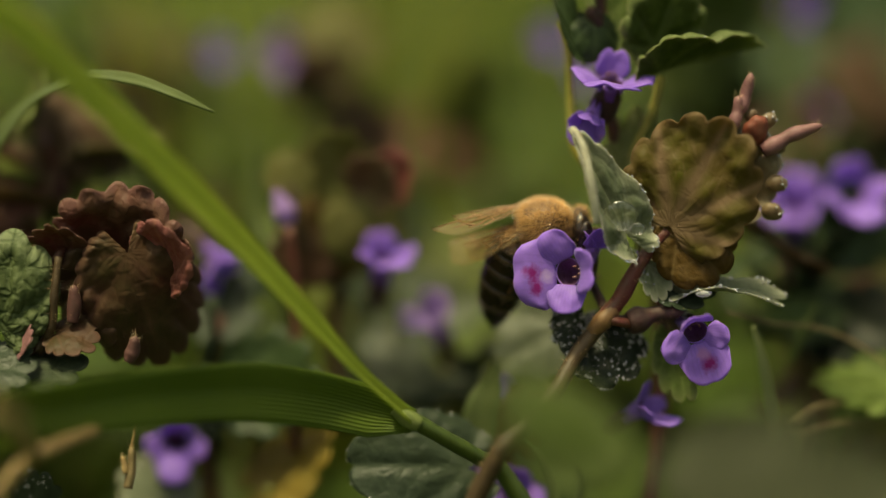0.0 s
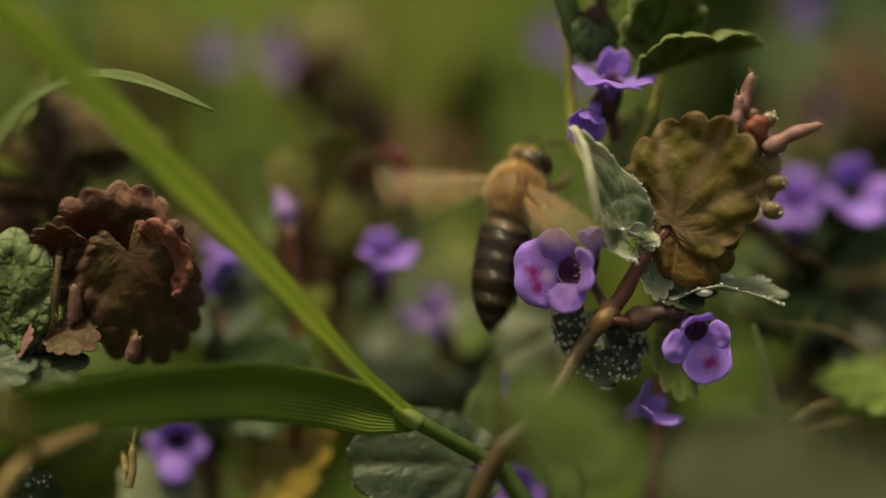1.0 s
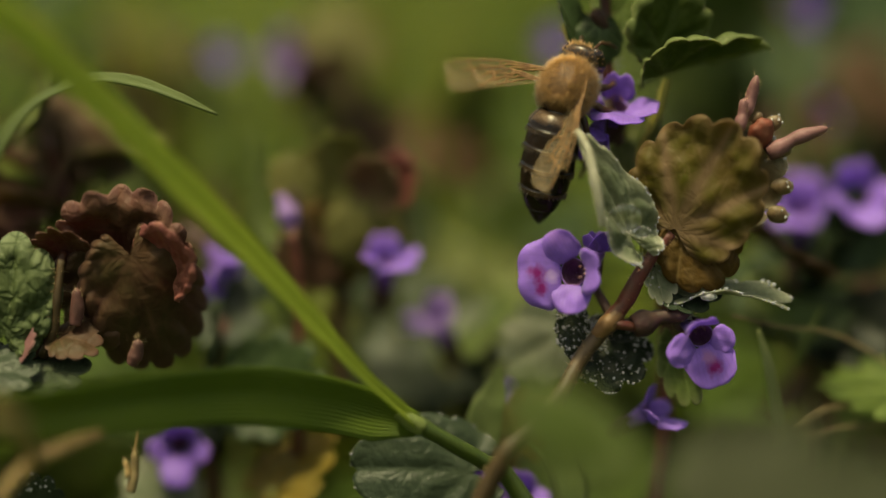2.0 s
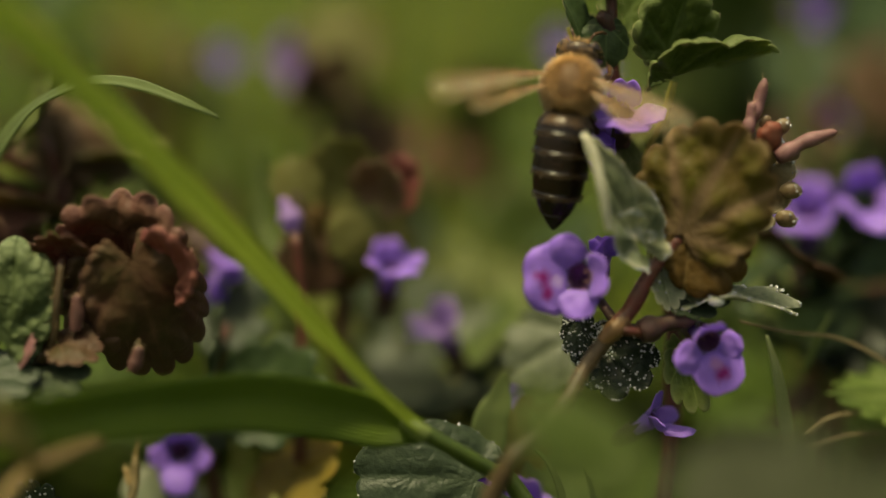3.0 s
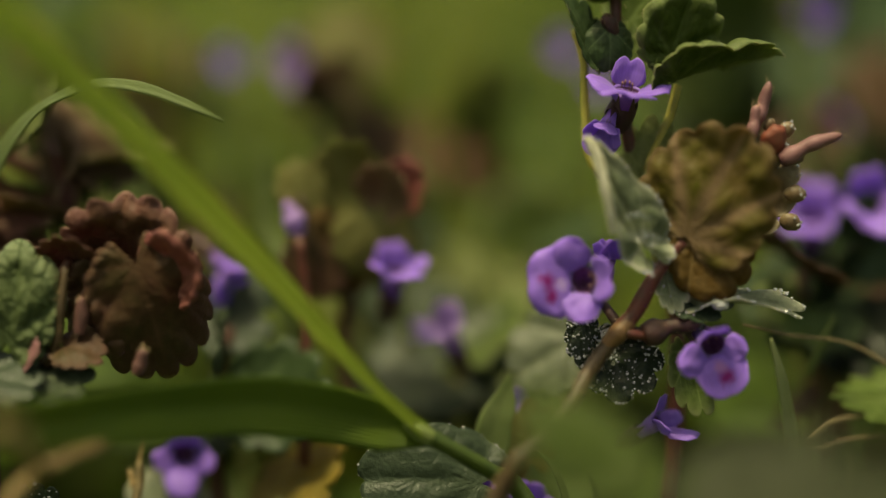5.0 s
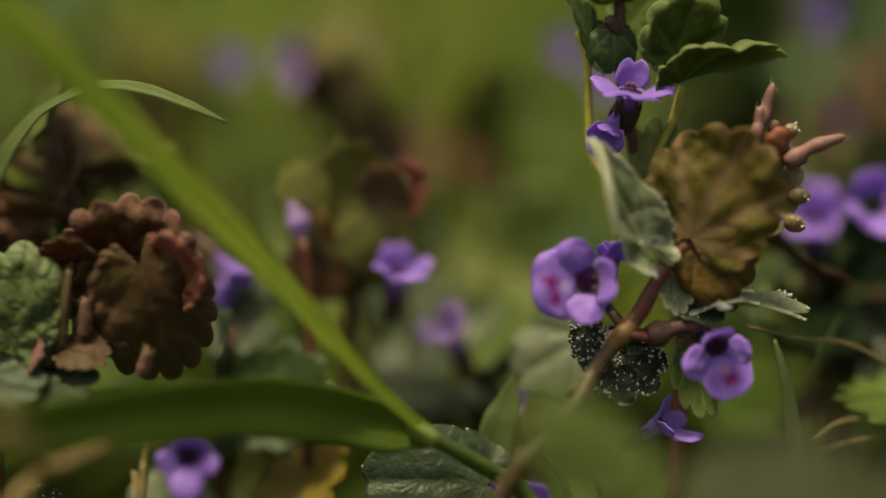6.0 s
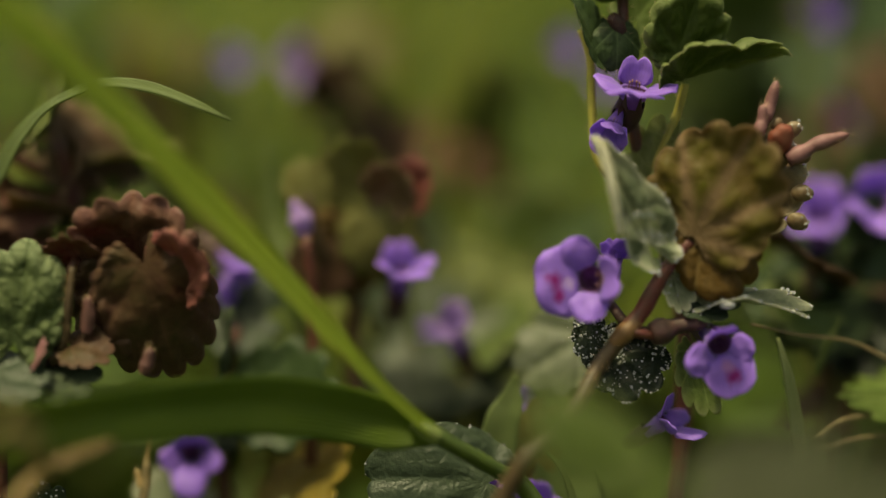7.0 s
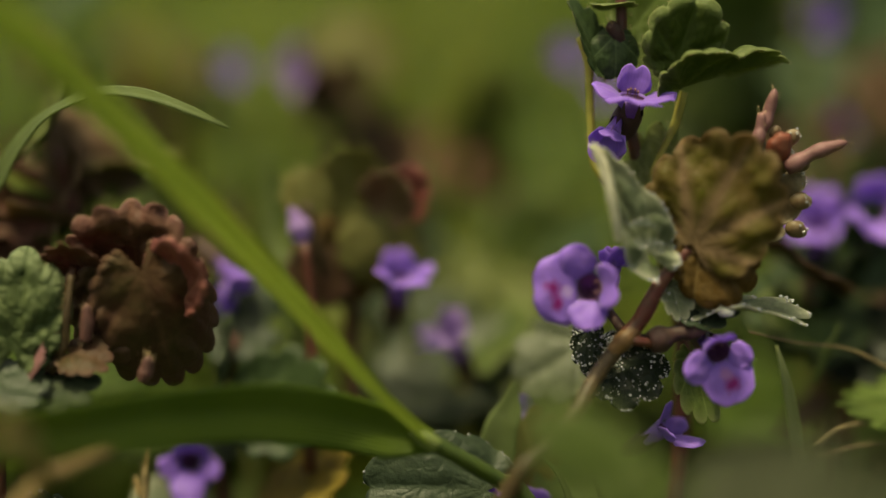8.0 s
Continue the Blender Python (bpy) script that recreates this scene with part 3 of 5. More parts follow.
# ---- ground and lawn ----
def ground():
    bm = bmesh.new()
    xs = sorted({*np.linspace(-400, 400, 41), *(s * d for d in (800, 2000, 6000, 20000, 60000) for s in (1, -1))})
    ys = sorted({*np.linspace(-300, 900, 61), *(s * d for d in (1500, 3000, 8000, 25000, 80000) for s in (1, -1))})
    rows = [[bm.verts.new((x, y, 4 * noise.noise(Vector((x * 0.02, y * 0.02, 1))) - 3)) for x in xs] for y in ys]
    for a, b in zip(rows, rows[1:]):
        for k in range(len(xs) - 1):
            bm.faces.new((a[k], a[k + 1], b[k + 1], b[k]))
    tagged(part("ground", bm, SOIL), "dark damp soil under a weedy lawn", "ground", kind="structure")


def mesh_of(name, verts, faces, material, values):
    me = bpy.data.meshes.new(name)
    me.from_pydata([tuple(c * MM for c in v) for v in verts], [], faces)
    for k, key in enumerate(("vein", "rim", "across")):
        me.attributes.new(key, "FLOAT", "POINT").data.foreach_set("value", [v[k] for v in values])
    me.shade_smooth()
    me.materials.append(material)
    return me


def lawn():
    """The grass behind: thousands of bent blades, thinning towards the plants in front."""
    rng = random.Random(4)
    verts, faces, vals = [], [], []
    for k in range(46000):
        if k < 14000:
            y = 48 + 950 * rng.random() ** 1.7
            x = rng.uniform(-1, 1) * (45 + 0.3 * y)
        else:
            far, turn = 60 + 1150 * rng.random() ** 0.8, rng.uniform(0, 6.283)
            x, y = far * math.cos(turn), 120 + far * math.sin(turn)
        # none on the trodden strip where the camera lies and before the flowers
        if -300 < y < 48 and abs(x) < 48 + 0.1 * abs(y):
            continue
        clump = noise.noise(Vector((x * 0.018, y * 0.011, 3)))
        if rng.random() > 0.5 + 1.3 * clump:
            continue
        h = rng.uniform(12, 34) * (0.75 + 0.5 * clump) * (0.65 if y < 80 else 1.0)
        az, lean = rng.uniform(0, 6.283), rng.uniform(0.2, 1.1)
        w = rng.uniform(0.7, 1.7)
        d, s = Vector((math.cos(az), math.sin(az), 0)), Vector((-math.sin(az), math.cos(az), 0))
        o = len(verts)
        for i in range(5):
            f = i / 4
            p = Vector((x, y, -3)) + d * (h * lean * f * f) + Vector((0, 0, h * (f - 0.35 * lean * f * f)))
            ww = w * (1 - f ** 2.2) + 0.05
            for u in (-1, 0, 1):
                q = p + s * (u * ww) - d * (0.25 * ww * abs(u))
                verts.append(tuple(q))
                vals.append((0, f, (u + 1) / 2))
        for i in range(4):
            for k in (0, 1):
                a = o + i * 3 + k
                faces.append((a, a + 1, a + 4, a + 3))
    tagged(part("lawn_grass", mesh_of("lawn_grass", verts, faces, GRASS_FAR, vals), None), "soft green lawn grass in many bent blades", "grass", kind="stuff")


def carpet():
    """Low creeping leaves between the grass."""
    rng = random.Random(9)
    grids = [leaf_grid(1.0, lobes=9, cup=c, quilt=0.3, crinkle=0.6, fine=(26, 3), seed=k) for k, c in enumerate((0.25, -0.2, 0.05, 0.4))]
    verts, faces, vals = [], [], []
    for k in range(2600):
        y = -25 + 420 * rng.random() ** 1.4
        x = rng.uniform(-1, 1) * (60 + 0.25 * y)
        if k > 1500:
            x, y = rng.uniform(-420, 420), rng.uniform(-420, 520)
            if -300 < y < 60 and abs(x) < 70:
                continue
        g, v = grids[rng.randrange(4)]
        size = rng.uniform(5, 10)
        z = rng.uniform(-3, 4) if y < 35 else rng.uniform(-1, 17)
        m = axes((x, y, z), (rng.gauss(0, 1), rng.gauss(0, 1), rng.gauss(0, 0.4)), (rng.gauss(0, 0.45), rng.gauss(-0.25, 0.45), 1))
        m3, o = m.to_3x3(), m.translation / MM
        start, cols = len(verts), len(g[0])
        for row, vrow in zip(g, v):
            for p, q in zip(row, vrow):
                verts.append(tuple(m3 @ p * size + o))
                vals.append(q)
        for i in range(len(g) - 1):
            for j in range(cols - 1):
                a = start + i * cols + j
                faces.append((a, a + cols, a + cols + 1, a + 1))
    tagged(part("low_leaves", mesh_of("low_leaves", verts, faces, LEAF_FAR, vals), None), "small scalloped green leaves creeping low over the ground", "leaves", kind="stuff")


# ---- the two plants in front ----
def main_plant():
    plant = thing("ground_ivy", (2.73, -6.1, 5.29), "ground ivy plant with violet flowers, a bronze leaf and dew", "plant", "ground ivy plants")
    stalk(plant, [(1.98, -8, 16.76), (3.38, -8, 19.71), (4.37, -8, 21.47), (6.08, -7, 22.76), (8.23, -4, 24.43), (9.83, -2, 26.66), (11.68, -1, 28.75)], [0.72, 0.72, 0.66, 0.6, 0.58, 0.56], STEM_BROWN, "stem", 10, "olive-brown square stem", hairs=160)
    stalk(plant, [(1.98, -8, 16.76), (2.9, -7.5, 9.0), (2.73, -6.1, 5.29)], [0.72, 0.75, 0.8], STEM_BROWN, "stem", 10)
    stalk(plant, [(11.84, -1, 29.09), (13.01, -0.6, 30.44), (14.53, -0.2, 33.15), (16.4, 0.3, 35.33)], [0.6, 0.62, 0.55, 0.45], STEM_RED, "stem", 10, "dark red square stem", hairs=140)
    stalk(plant, [(10.84, -1.4, 27.99), (11.66, -1.3, 28.86), (12.59, -0.9, 29.66)], [0.5, 0.7, 0.55], STEM_JOINT, "stem_joint")
    stalk(plant, [(11.83, -1.2, 28.97), (12.85, -1.4, 28.85), (13.84, -1, 28.58)], [0.42, 0.36, 0.36], STEM_RED, "petiole")
    # bronze leaf that hides the top of the stem
    leaf(plant, (16.59, -0.24, 35.78), (0.43, -0.098, 0.895), (-0.282, -0.959, 0.012), 9.0, LEAF_BROWN, "bronze-green scalloped leaf", cup=-0.12, quilt=0.4, crinkle=1.3, curl=-0.02, lobes=13, half=2.1, seed=1.3, scallop=0.09, narrow=0.88, vein_width=0.085, puff=0.1, fine=(168, 22))
    back = leaf(plant, (19.0, 3.6, 36.6), (0.66, 0.245, 0.71), (0.195, -0.934, 0.298), 6.9, LEAF_MARGIN, "bronze leaf, swollen margin painted pale as if lit", cup=0.3, quilt=0.7, crinkle=0.7, curl=-0.2, lobes=13, scallop=0.2, seed=2.1, narrow=0.85, puff=0.8, fine=(130, 20), dew=60, drop=(0.08, 0.2), margin=True)
    # its crenate edge, rolled into fat pale scallops
    for at, r, turn in (((23.89, 2.8, 43.06), 0.85, 0.5), ((24.67, 2.6, 41.07), 0.7, 0.2), ((24.58, 2.0, 38.51), 0.95, -0.2), ((24.25, 1.6, 36.51), 0.95, -0.5), ((22.74, 3.0, 43.41), 0.6, 0.9)):
        bm = bmesh.new()
        ball(bm, (0, 0, 0), r, 3, (0.85, 0.5, 0.68))
        for v in bm.verts:
            v.co *= 1 + 0.16 * noise.noise(v.co * 1.6 + Vector((r * 9, turn, 0)))
        edge = part("scallop", bm, MARGIN, back, "", Matrix.Translation(Vector(at) * MM) @ Euler((0, -turn, 0)).to_matrix().to_4x4())
        if r > 0.72:
            rng = random.Random(int(r * 100 + turn * 10))
            bm = bmesh.new()
            for _ in range(7):
                d = Vector((abs(rng.gauss(0.5, 0.5)), rng.gauss(-0.6, 0.5), rng.gauss(0.2, 0.6))).normalized()
                ball(bm, (d.x * r * 0.95, d.y * r * 0.6, d.z * r * 0.75), rng.uniform(0.05, 0.13), 1)
            tagged(part("dew", bm, DEW, edge, "dew drops, whitened for glints"), kind="stuff")
    leaf(plant, (17.21, 0.19, 35.61), (0.66, -0.256, -0.70), (-0.098, -0.914, 0.394), 5.0, LEAF_RUST, "small rusty bronze leaf", cup=-0.1, quilt=0.7, seed=3.4, scallop=0.08, puff=0.4)
    bud(plant, (21.46, 2.69, 43.04), (22.66, 3.05, 46.55), 0.5, BUD_PINK, label="dusky pink upright bud")
    bud(plant, (21.33, 2.23, 42.69), (21.74, 2.7, 44.92), 0.45, BUD_PINK, label="dusky pink bud")
    bud(plant, (23.49, 1.86, 40.94), (27.85, 2.26, 42.81), 0.52, BUD_PINK, label="dusky pink slanting bud")
    bm = bmesh.new()
    ball(bm, (0, 0, 0), 1.0, 3, (0.95, 0.7, 1.2), Euler((0.2, 0.3, 0.1)).to_matrix())
    for v in bm.verts:
        v.co *= 1 + 0.22 * noise.noise(v.co * 1.7)
    part("bud", bm, BUD_RUST, plant, "rust-red swollen bud", Matrix.Translation(Vector((23.01, 2.3, 42.38)) * MM))
    # folded pale leaf, edge on, with dew along its margin
    leaf(plant, (13.26, -0.6, 35.35), (-0.46, 0.07, 0.885), (0.40, -0.84, 0.37), 8.5, LEAF_PALE, "pale grey-green folded leaf with a beaded margin", fold=0.35, cup=0.05, quilt=0.9, crinkle=0.8, narrow=0.5, point=0.72, droop=0.15, lobes=22, scallop=0.07, seed=4.2, dew=200, drop=(0.05, 0.15), margin=True)
    stalk(plant, [(9.27, -1.8, 43.28), (10.04, -2.2, 41.87), (10.48, -2.6, 39.97), (10.87, -2.6, 37.91), (11.07, -2.4, 36.42)], [0.2, 0.34, 0.36, 0.34, 0.24], EDGE_PALE, "margin", 8, "pale rolled leaf edge", hairs=120)
    stalk(plant, [(13.94, -0.14, 31.53), (14.28, 0.36, 33.54), (14.36, 0.72, 35.59)], [0.3, 0.25, 0.25], STEM_GREEN)
    leaf(plant, (15.22, 0.5, 32.66), (0.249, -0.392, -0.885), (0.188, -0.861, 0.472), 2.9, LEAF_PALE, "small pale leaf", fold=0.3, narrow=0.7, seed=5.0, dew=12, drop=(0.08, 0.18))
    for at, size in (((12.83, -1.6, 36.8), (1.2, 0.22, 1.1)), ((13.7, -0.7, 33.68), (0.62, 0.5, 0.6)), ((14.11, -1.2, 35.76), (0.6, 0.2, 0.45))):
        bm = bmesh.new()
        ball(bm, (0, 0, 0), 1.0, 3, size)
        part("dew_drop", bm, DEW_CLEAR, plant, "large clear dew drop", Matrix.Translation(Vector(at) * MM))
    # curled pale leaf pointing away to the side
    leaf(plant, (17.94, 0.2, 30.68), (0.96, -0.076, 0.26), (-0.2, -0.3, 0.93), 7.6, LEAF_PALE, "pale curled leaf end with dew", fold=0.3, narrow=0.26, droop=0.85, cup=0.0, seed=6.2, dew=110, drop=(0.06, 0.2), margin=True)
    leaf(plant, (15.91, 0.9, 31.29), (0.97, 0.189, -0.15), (-0.092, -0.696, 0.713), 4.2, LEAF_GREY, "grey-green wet leaf", cup=0.2, seed=6.9, dew=14)
    bm = bmesh.new()
    ball(bm, (0, 0, 0), 0.62, 2, (1.1, 0.8, 0.6))
    part("dew_drop", bm, DEW, plant, "dew drop on the calyx, whitened for its glint", Matrix.Translation(Vector((19.07, -0.8, 30.87)) * MM))
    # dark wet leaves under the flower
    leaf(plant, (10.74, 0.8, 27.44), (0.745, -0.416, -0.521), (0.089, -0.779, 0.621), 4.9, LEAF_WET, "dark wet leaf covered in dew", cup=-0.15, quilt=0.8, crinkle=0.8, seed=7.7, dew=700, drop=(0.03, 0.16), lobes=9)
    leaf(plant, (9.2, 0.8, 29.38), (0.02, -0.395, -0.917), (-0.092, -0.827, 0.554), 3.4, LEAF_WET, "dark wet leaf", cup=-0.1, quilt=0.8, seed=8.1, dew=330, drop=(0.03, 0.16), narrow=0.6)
    leaf(plant, (9.46, 8.2, 26.25), (-0.82, -0.1, -0.5), (-0.179, -0.794, 0.581), 6.0, LEAF_DEW, "grey-green leaf with beads of dew", cup=-0.05, quilt=0.8, seed=8.8, dew=260, drop=(0.03, 0.11))
    # soft green leaves before the stem
    leaf(plant, (4.8, -32, 31.3), (0.87, -0.12, -0.42), (0.2, -0.86, 0.47), 8.0, LEAF_MID, "green leaf close before the stem", cup=-0.15, quilt=0.05, crinkle=0.3, narrow=0.5, seed=9.4)
    leaf(plant, (5.69, 5, 17.43), (-0.2, 0.08, 0.934), (0.282, -0.881, 0.38), 4.5, LEAF_RUST, "small rusty olive leaf", seed=9.9)
    leaf(plant, (1.93, -0.8, 17.44), (-0.97, -0.2, 0.12), (0.1, -0.88, 0.46), 9.2, LEAF_GREY, "blue-grey leaf with a dewy edge", cup=-0.15, quilt=0.6, narrow=0.75, scallop=0.06, seed=10.7, dew=70, drop=(0.05, 0.14), margin=True)
    leaf(plant, (17.05, 0.9, 26.98), (0.2, -0.386, -0.9), (-0.2, -0.891, 0.433), 5.0, LEAF, "yellow-green shaded leaf", seed=11.9, narrow=0.6)
    made = {}
    made["main"] = flower(plant, (9.13, -1.5, 32.59), (-0.28, -0.93, 0.22), (0.952, -0.255, 0.12), 0.95, "open violet flower with magenta marks", lip_mat=PETAL_LIP, tube_len=6.0, lip_turn=1.62, side_turn=1.5, up_turn=1.35, flare=0.9, slim=0.86, lip_size=(3.5, 3.2), side_len=(2.7, 2.4), side_phi=(1.15, 1.45), up_len=2.1, hood=1.0, pedicel=[(12.1, -0.25, 29.21)])
    flower(plant, (11.09, 1.2, 33.96), (0.123, 0.002, 0.992), (-0.44, 0.898, -0.011), 0.52, "small violet flower, half open", tube_len=5.0, lip_turn=0.7, side_turn=0.7, up_turn=0.2)
    made["right"] = flower(plant, (18.41, -2.1, 28.25), (0.2, -0.97, 0.0), (-0.3, -0.05, 0.95), 0.84, "open violet flower hanging a little", lip_mat=PETAL_STREAK, tube_len=6.0, lip_turn=1.45, side_turn=1.45, up_turn=0.75, flare=0.95, slim=0.8, lip_size=(3.9, 2.9), side_len=(2.9, 2.1), side_phi=(1.3, 1.0), up_len=2.6, hood=0.9, pedicel=[(12.67, -1.09, 28.86)])
    bud(plant, (13.59, -1, 28.66), (17.79, -0.3, 29.43), 0.78, CALYX, "calyx", "dark red-brown calyx")
    flower(plant, (14.84, 1, 21.64), (0.75, -0.3, 0.6), (-0.5, 0.2, 0.85), 0.72, "dull violet flower, half open", tube_len=5.0, detail=0.7, slim=0.6, lip_turn=1.0)
    flower(plant, (1.33, 2.8, 15.18), (-0.183, -0.817, 0.547), (0.1, 0.207, 0.973), 0.9, "violet flower low by the stem", tube_len=5.0, detail=0.7)
    flower(plant, (5.23, 3.4, 14.22), (0.268, -0.8, 0.536), (0.1, 0.207, 0.973), 0.8, "violet flower low by the stem", tube_len=5.0, detail=0.7)
    return plant, made


def upper_plant():
    plant = thing("ground_ivy", (14.16, 0.76, -2.1), "upright ground ivy plant with green leaves and violet flowers", "plant", "ground ivy plants")
    stalk(plant, [(14.16, 0.76, -2.1), (16.77, 5.73, 21.28), (15.83, 7.53, 33.33), (13.5, 6.48, 39.22), (12.13, 6.6, 45.22), (11.85, 7.02, 49), (11.77, 8.08, 53.97)], [0.7, 0.65, 0.6, 0.5, 0.42, 0.42], STEM_RED, "stem", 10, "red-brown stem", hairs=200)
    stalk(plant, [(12.8, 5.38, 37.68), (10.03, 5.91, 40.18), (9.61, 6.62, 43.5), (9.42, 7.09, 47.5), (8.74, 7.57, 49.78)], [0.36, 0.34, 0.34, 0.36], STEM_YELLOW, hairs=80)
    stalk(plant, [(13.22, 5.56, 38.51), (14.68, 5.68, 40.86), (15.71, 5.83, 43.41), (16.39, 5.99, 45.94)], [0.42, 0.38, 0.34, 0.32], STEM_YELLOW, hairs=80)
    leaf(plant, (16.2, 5.8, 46.26), (0.9, 0.15, 0.36), (-0.34, 0.38, 0.86), 8.4, LEAF_MID, "green leaf with an arched scalloped edge", fold=0.3, cup=-0.05, droop=0.25, narrow=0.8, point=0.55, quilt=0.9, seed=21.2, lobes=15, scallop=0.09, puff=0.4, fine=(150, 20), dew=14, drop=(0.05, 0.12), margin=True, hairs=160)
    leaf(plant, (15.93, 6.9, 47.95), (0.25, 0.006, 0.96), (0.329, -0.939, 0.103), 5.4, LEAF_MID, "green quilted leaf", quilt=1.3, cup=0.1, seed=22.5, lobes=10, puff=0.7, scallop=0.13, fine=(130, 20), hairs=120)
    leaf(plant, (13.01, 9.25, 50.46), (0.621, 0.06, 0.781), (-0.309, -0.865, 0.395), 5.0, LEAF_MID, "bright green leaf", fold=0.3, seed=23.1, hairs=120)
    leaf(plant, (10.08, 6.78, 47.84), (-0.421, 0.089, 0.903), (0.742, -0.551, 0.381), 5.5, LEAF_DARK, "dark green narrow folded leaf", narrow=0.5, fold=0.3, seed=24.0, hairs=100)
    leaf(plant, (11.3, 6.6, 49.98), (0.05, -0.5, -0.87), (0.1, -0.87, 0.5), 2.9, LEAF_DARK, "dark green leaf cupped downwards", cup=-0.45, seed=24.6, scallop=0.06)
    leaf(plant, (11.26, 7.66, 51.98), (-0.098, -0.914, 0.394), (0, 0.304, 0.953), 2.8, LEAF, "green leaf at the top", droop=0.5, seed=25.0)
    bud(plant, (11.74, 6.78, 49.66), (10.77, 6.29, 50.98), 0.5, CALYX, "calyx", "dark downy calyx")
    leaf(plant, (13.38, 4.6, 37.61), (0.314, 0.3, 0.9), (-0.3, -0.6, 0.74), 6.6, LEAF_LIME, "light green leaf", fold=0.3, narrow=0.6, seed=26.0)
    made = {}
    face = Vector((0.12, -0.24, 0.96))
    made["upper"] = flower(plant, (12.5, 4.7, 45.73), face, face.cross(Vector((1, 0, -0.29))), 0.9, "open violet flower seen from its edge", tube_len=3.2, lip_turn=1.5, side_turn=1.5, up_turn=0.3, flare=1.0, hood=0.8, lip_size=(3.3, 2.4), side_len=(2.7, 2.7), side_phi=(1.3, 1.3))
    made["below"] = flower(plant, (10.97, 3.79, 43.16), (-0.372, -0.633, -0.679), (0.358, -0.077, 0.931), 0.54, "half-open violet flower", tube_len=5.0, lip_turn=0.6, side_turn=0.8)
    return plant, made


def red_plant():
    plant = thing("ground_ivy", (-34.04, -1.69, 8), "ground ivy shoot with red-brown scalloped leaves", "plant", "ground ivy plants")
    stalk(plant, [(-34.04, -1.69, 8), (-33.74, -0.06, 22.9), (-30.94, -0.88, 26.24), (-29.3, -0.94, 27.79), (-28.94, -0.51, 31.61), (-28.03, 0.74, 33.88)], [0.7, 0.65, 0.6, 0.5, 0.4, 0.35], STEM_RED, "stem", 10)
    leaf(plant, (-23.66, 2.2, 30.78), (0.0, -0.08, 0.99), (-0.12, -0.97, 0.1), 8.4, LEAF_RED, "red-brown scalloped leaf, bowl-shaped", cup=0.22, quilt=1.2, crinkle=1.9, seed=31.1, lobes=21, scallop=0.1, curl=0.05, puff=0.28, fine=(150, 20), hairs=120)
    # both lower leaves: the shade they hang in is partly in the dusky colour
    leaf(plant, (-22.91, -1.4, 34.0), (0.3, -0.2, -0.93), (0.12, -0.95, 0.28), 8.5, LEAF_DUSK, "red-brown hanging leaf, darkened for shade, with swollen scallops", cup=-0.55, quilt=0.4, crinkle=1.1, seed=32.7, lobes=19, scallop=0.09, puff=0.6, narrow=0.85, fine=(150, 20))
    leaf(plant, (-24.07, 0.4, 32.68), (-0.45, -0.3, -0.85), (-0.1, -0.95, 0.25), 6.0, LEAF_DUSK, "red-brown folded leaf, darkened for shade", cup=-0.35, fold=0.2, quilt=1.1, crinkle=1.0, seed=32.1, lobes=15, scallop=0.11, puff=0.8)
    leaf(plant, (-27.41, 1.26, 32.71), (-0.151, -0.205, 0.967), (-0.291, -0.936, -0.198), 4.0, LEAF_RED, "small red-brown leaf", cup=0.5, quilt=0.8, crinkle=1.0, seed=33.2, lobes=15, scallop=0.14)
    leaf(plant, (-20.23, -0.3, 31.65), (0.12, 0.1, 0.98), (-0.5, -0.83, 0.2), 4.6, LEAF_ROSE, "rose-red young leaf", cup=0.5, quilt=1.0, crinkle=1.2, seed=33.9, lobes=13, scallop=0.1, puff=0.7)
    leaf(plant, (-32.11, -2.6, 28.51), (0.13, 0.106, 0.983), (0.097, -0.894, 0.437), 7.0, LEAF_HAIRY, "green quilted leaf", quilt=1.4, crinkle=0.9, cup=-0.25, seed=34.5, lobes=11, puff=0.8, scallop=0.1, narrow=0.85, fine=(140, 22), hairs=200)
    bud(plant, (-27.08, -1.6, 28.89), (-26.9, -1.6, 31.65), 0.42, BUD_DULL, label="dusky pink bud")
    bud(plant, (-22.91, -2.5, 26.15), (-22.35, -2.6, 28.08), 0.4, BUD_DULL, label="dusky pink bud")
    stalk(plant, [(-29.6, -1.4, 26.5), (-28.54, -1.8, 28.73), (-28.29, -1.8, 31.06), (-28.0, -1, 33.62)], [0.4, 0.34, 0.32, 0.32], STEM_BROWN, "petiole", hairs=60)
    leaf(plant, (-28.26, -1.65, 28.06), (0.913, -0.407, 0.035), (0, -0.545, 0.839), 3.4, LEAF_DUSK, "small olive leaf", seed=35.2, droop=0.6)
    leaf(plant, (-31.01, -2.59, 27.23), (0.634, -0.528, 0.566), (0, -0.658, 0.753), 2.2, BUD_PINK, "small rosy leaf", seed=35.8)
    leaf(plant, (-30.81, -1.71, 25.94), (0.92, -0.388, -0.058), (0, -0.484, 0.875), 5.2, LEAF_MIST, "grey-green leaf", seed=36.3)
    leaf(plant, (-33.66, -3.89, 26.52), (0.954, -0.251, -0.163), (0, -0.484, 0.875), 4.5, LEAF_GREY, "blue-grey leaf", seed=36.9)


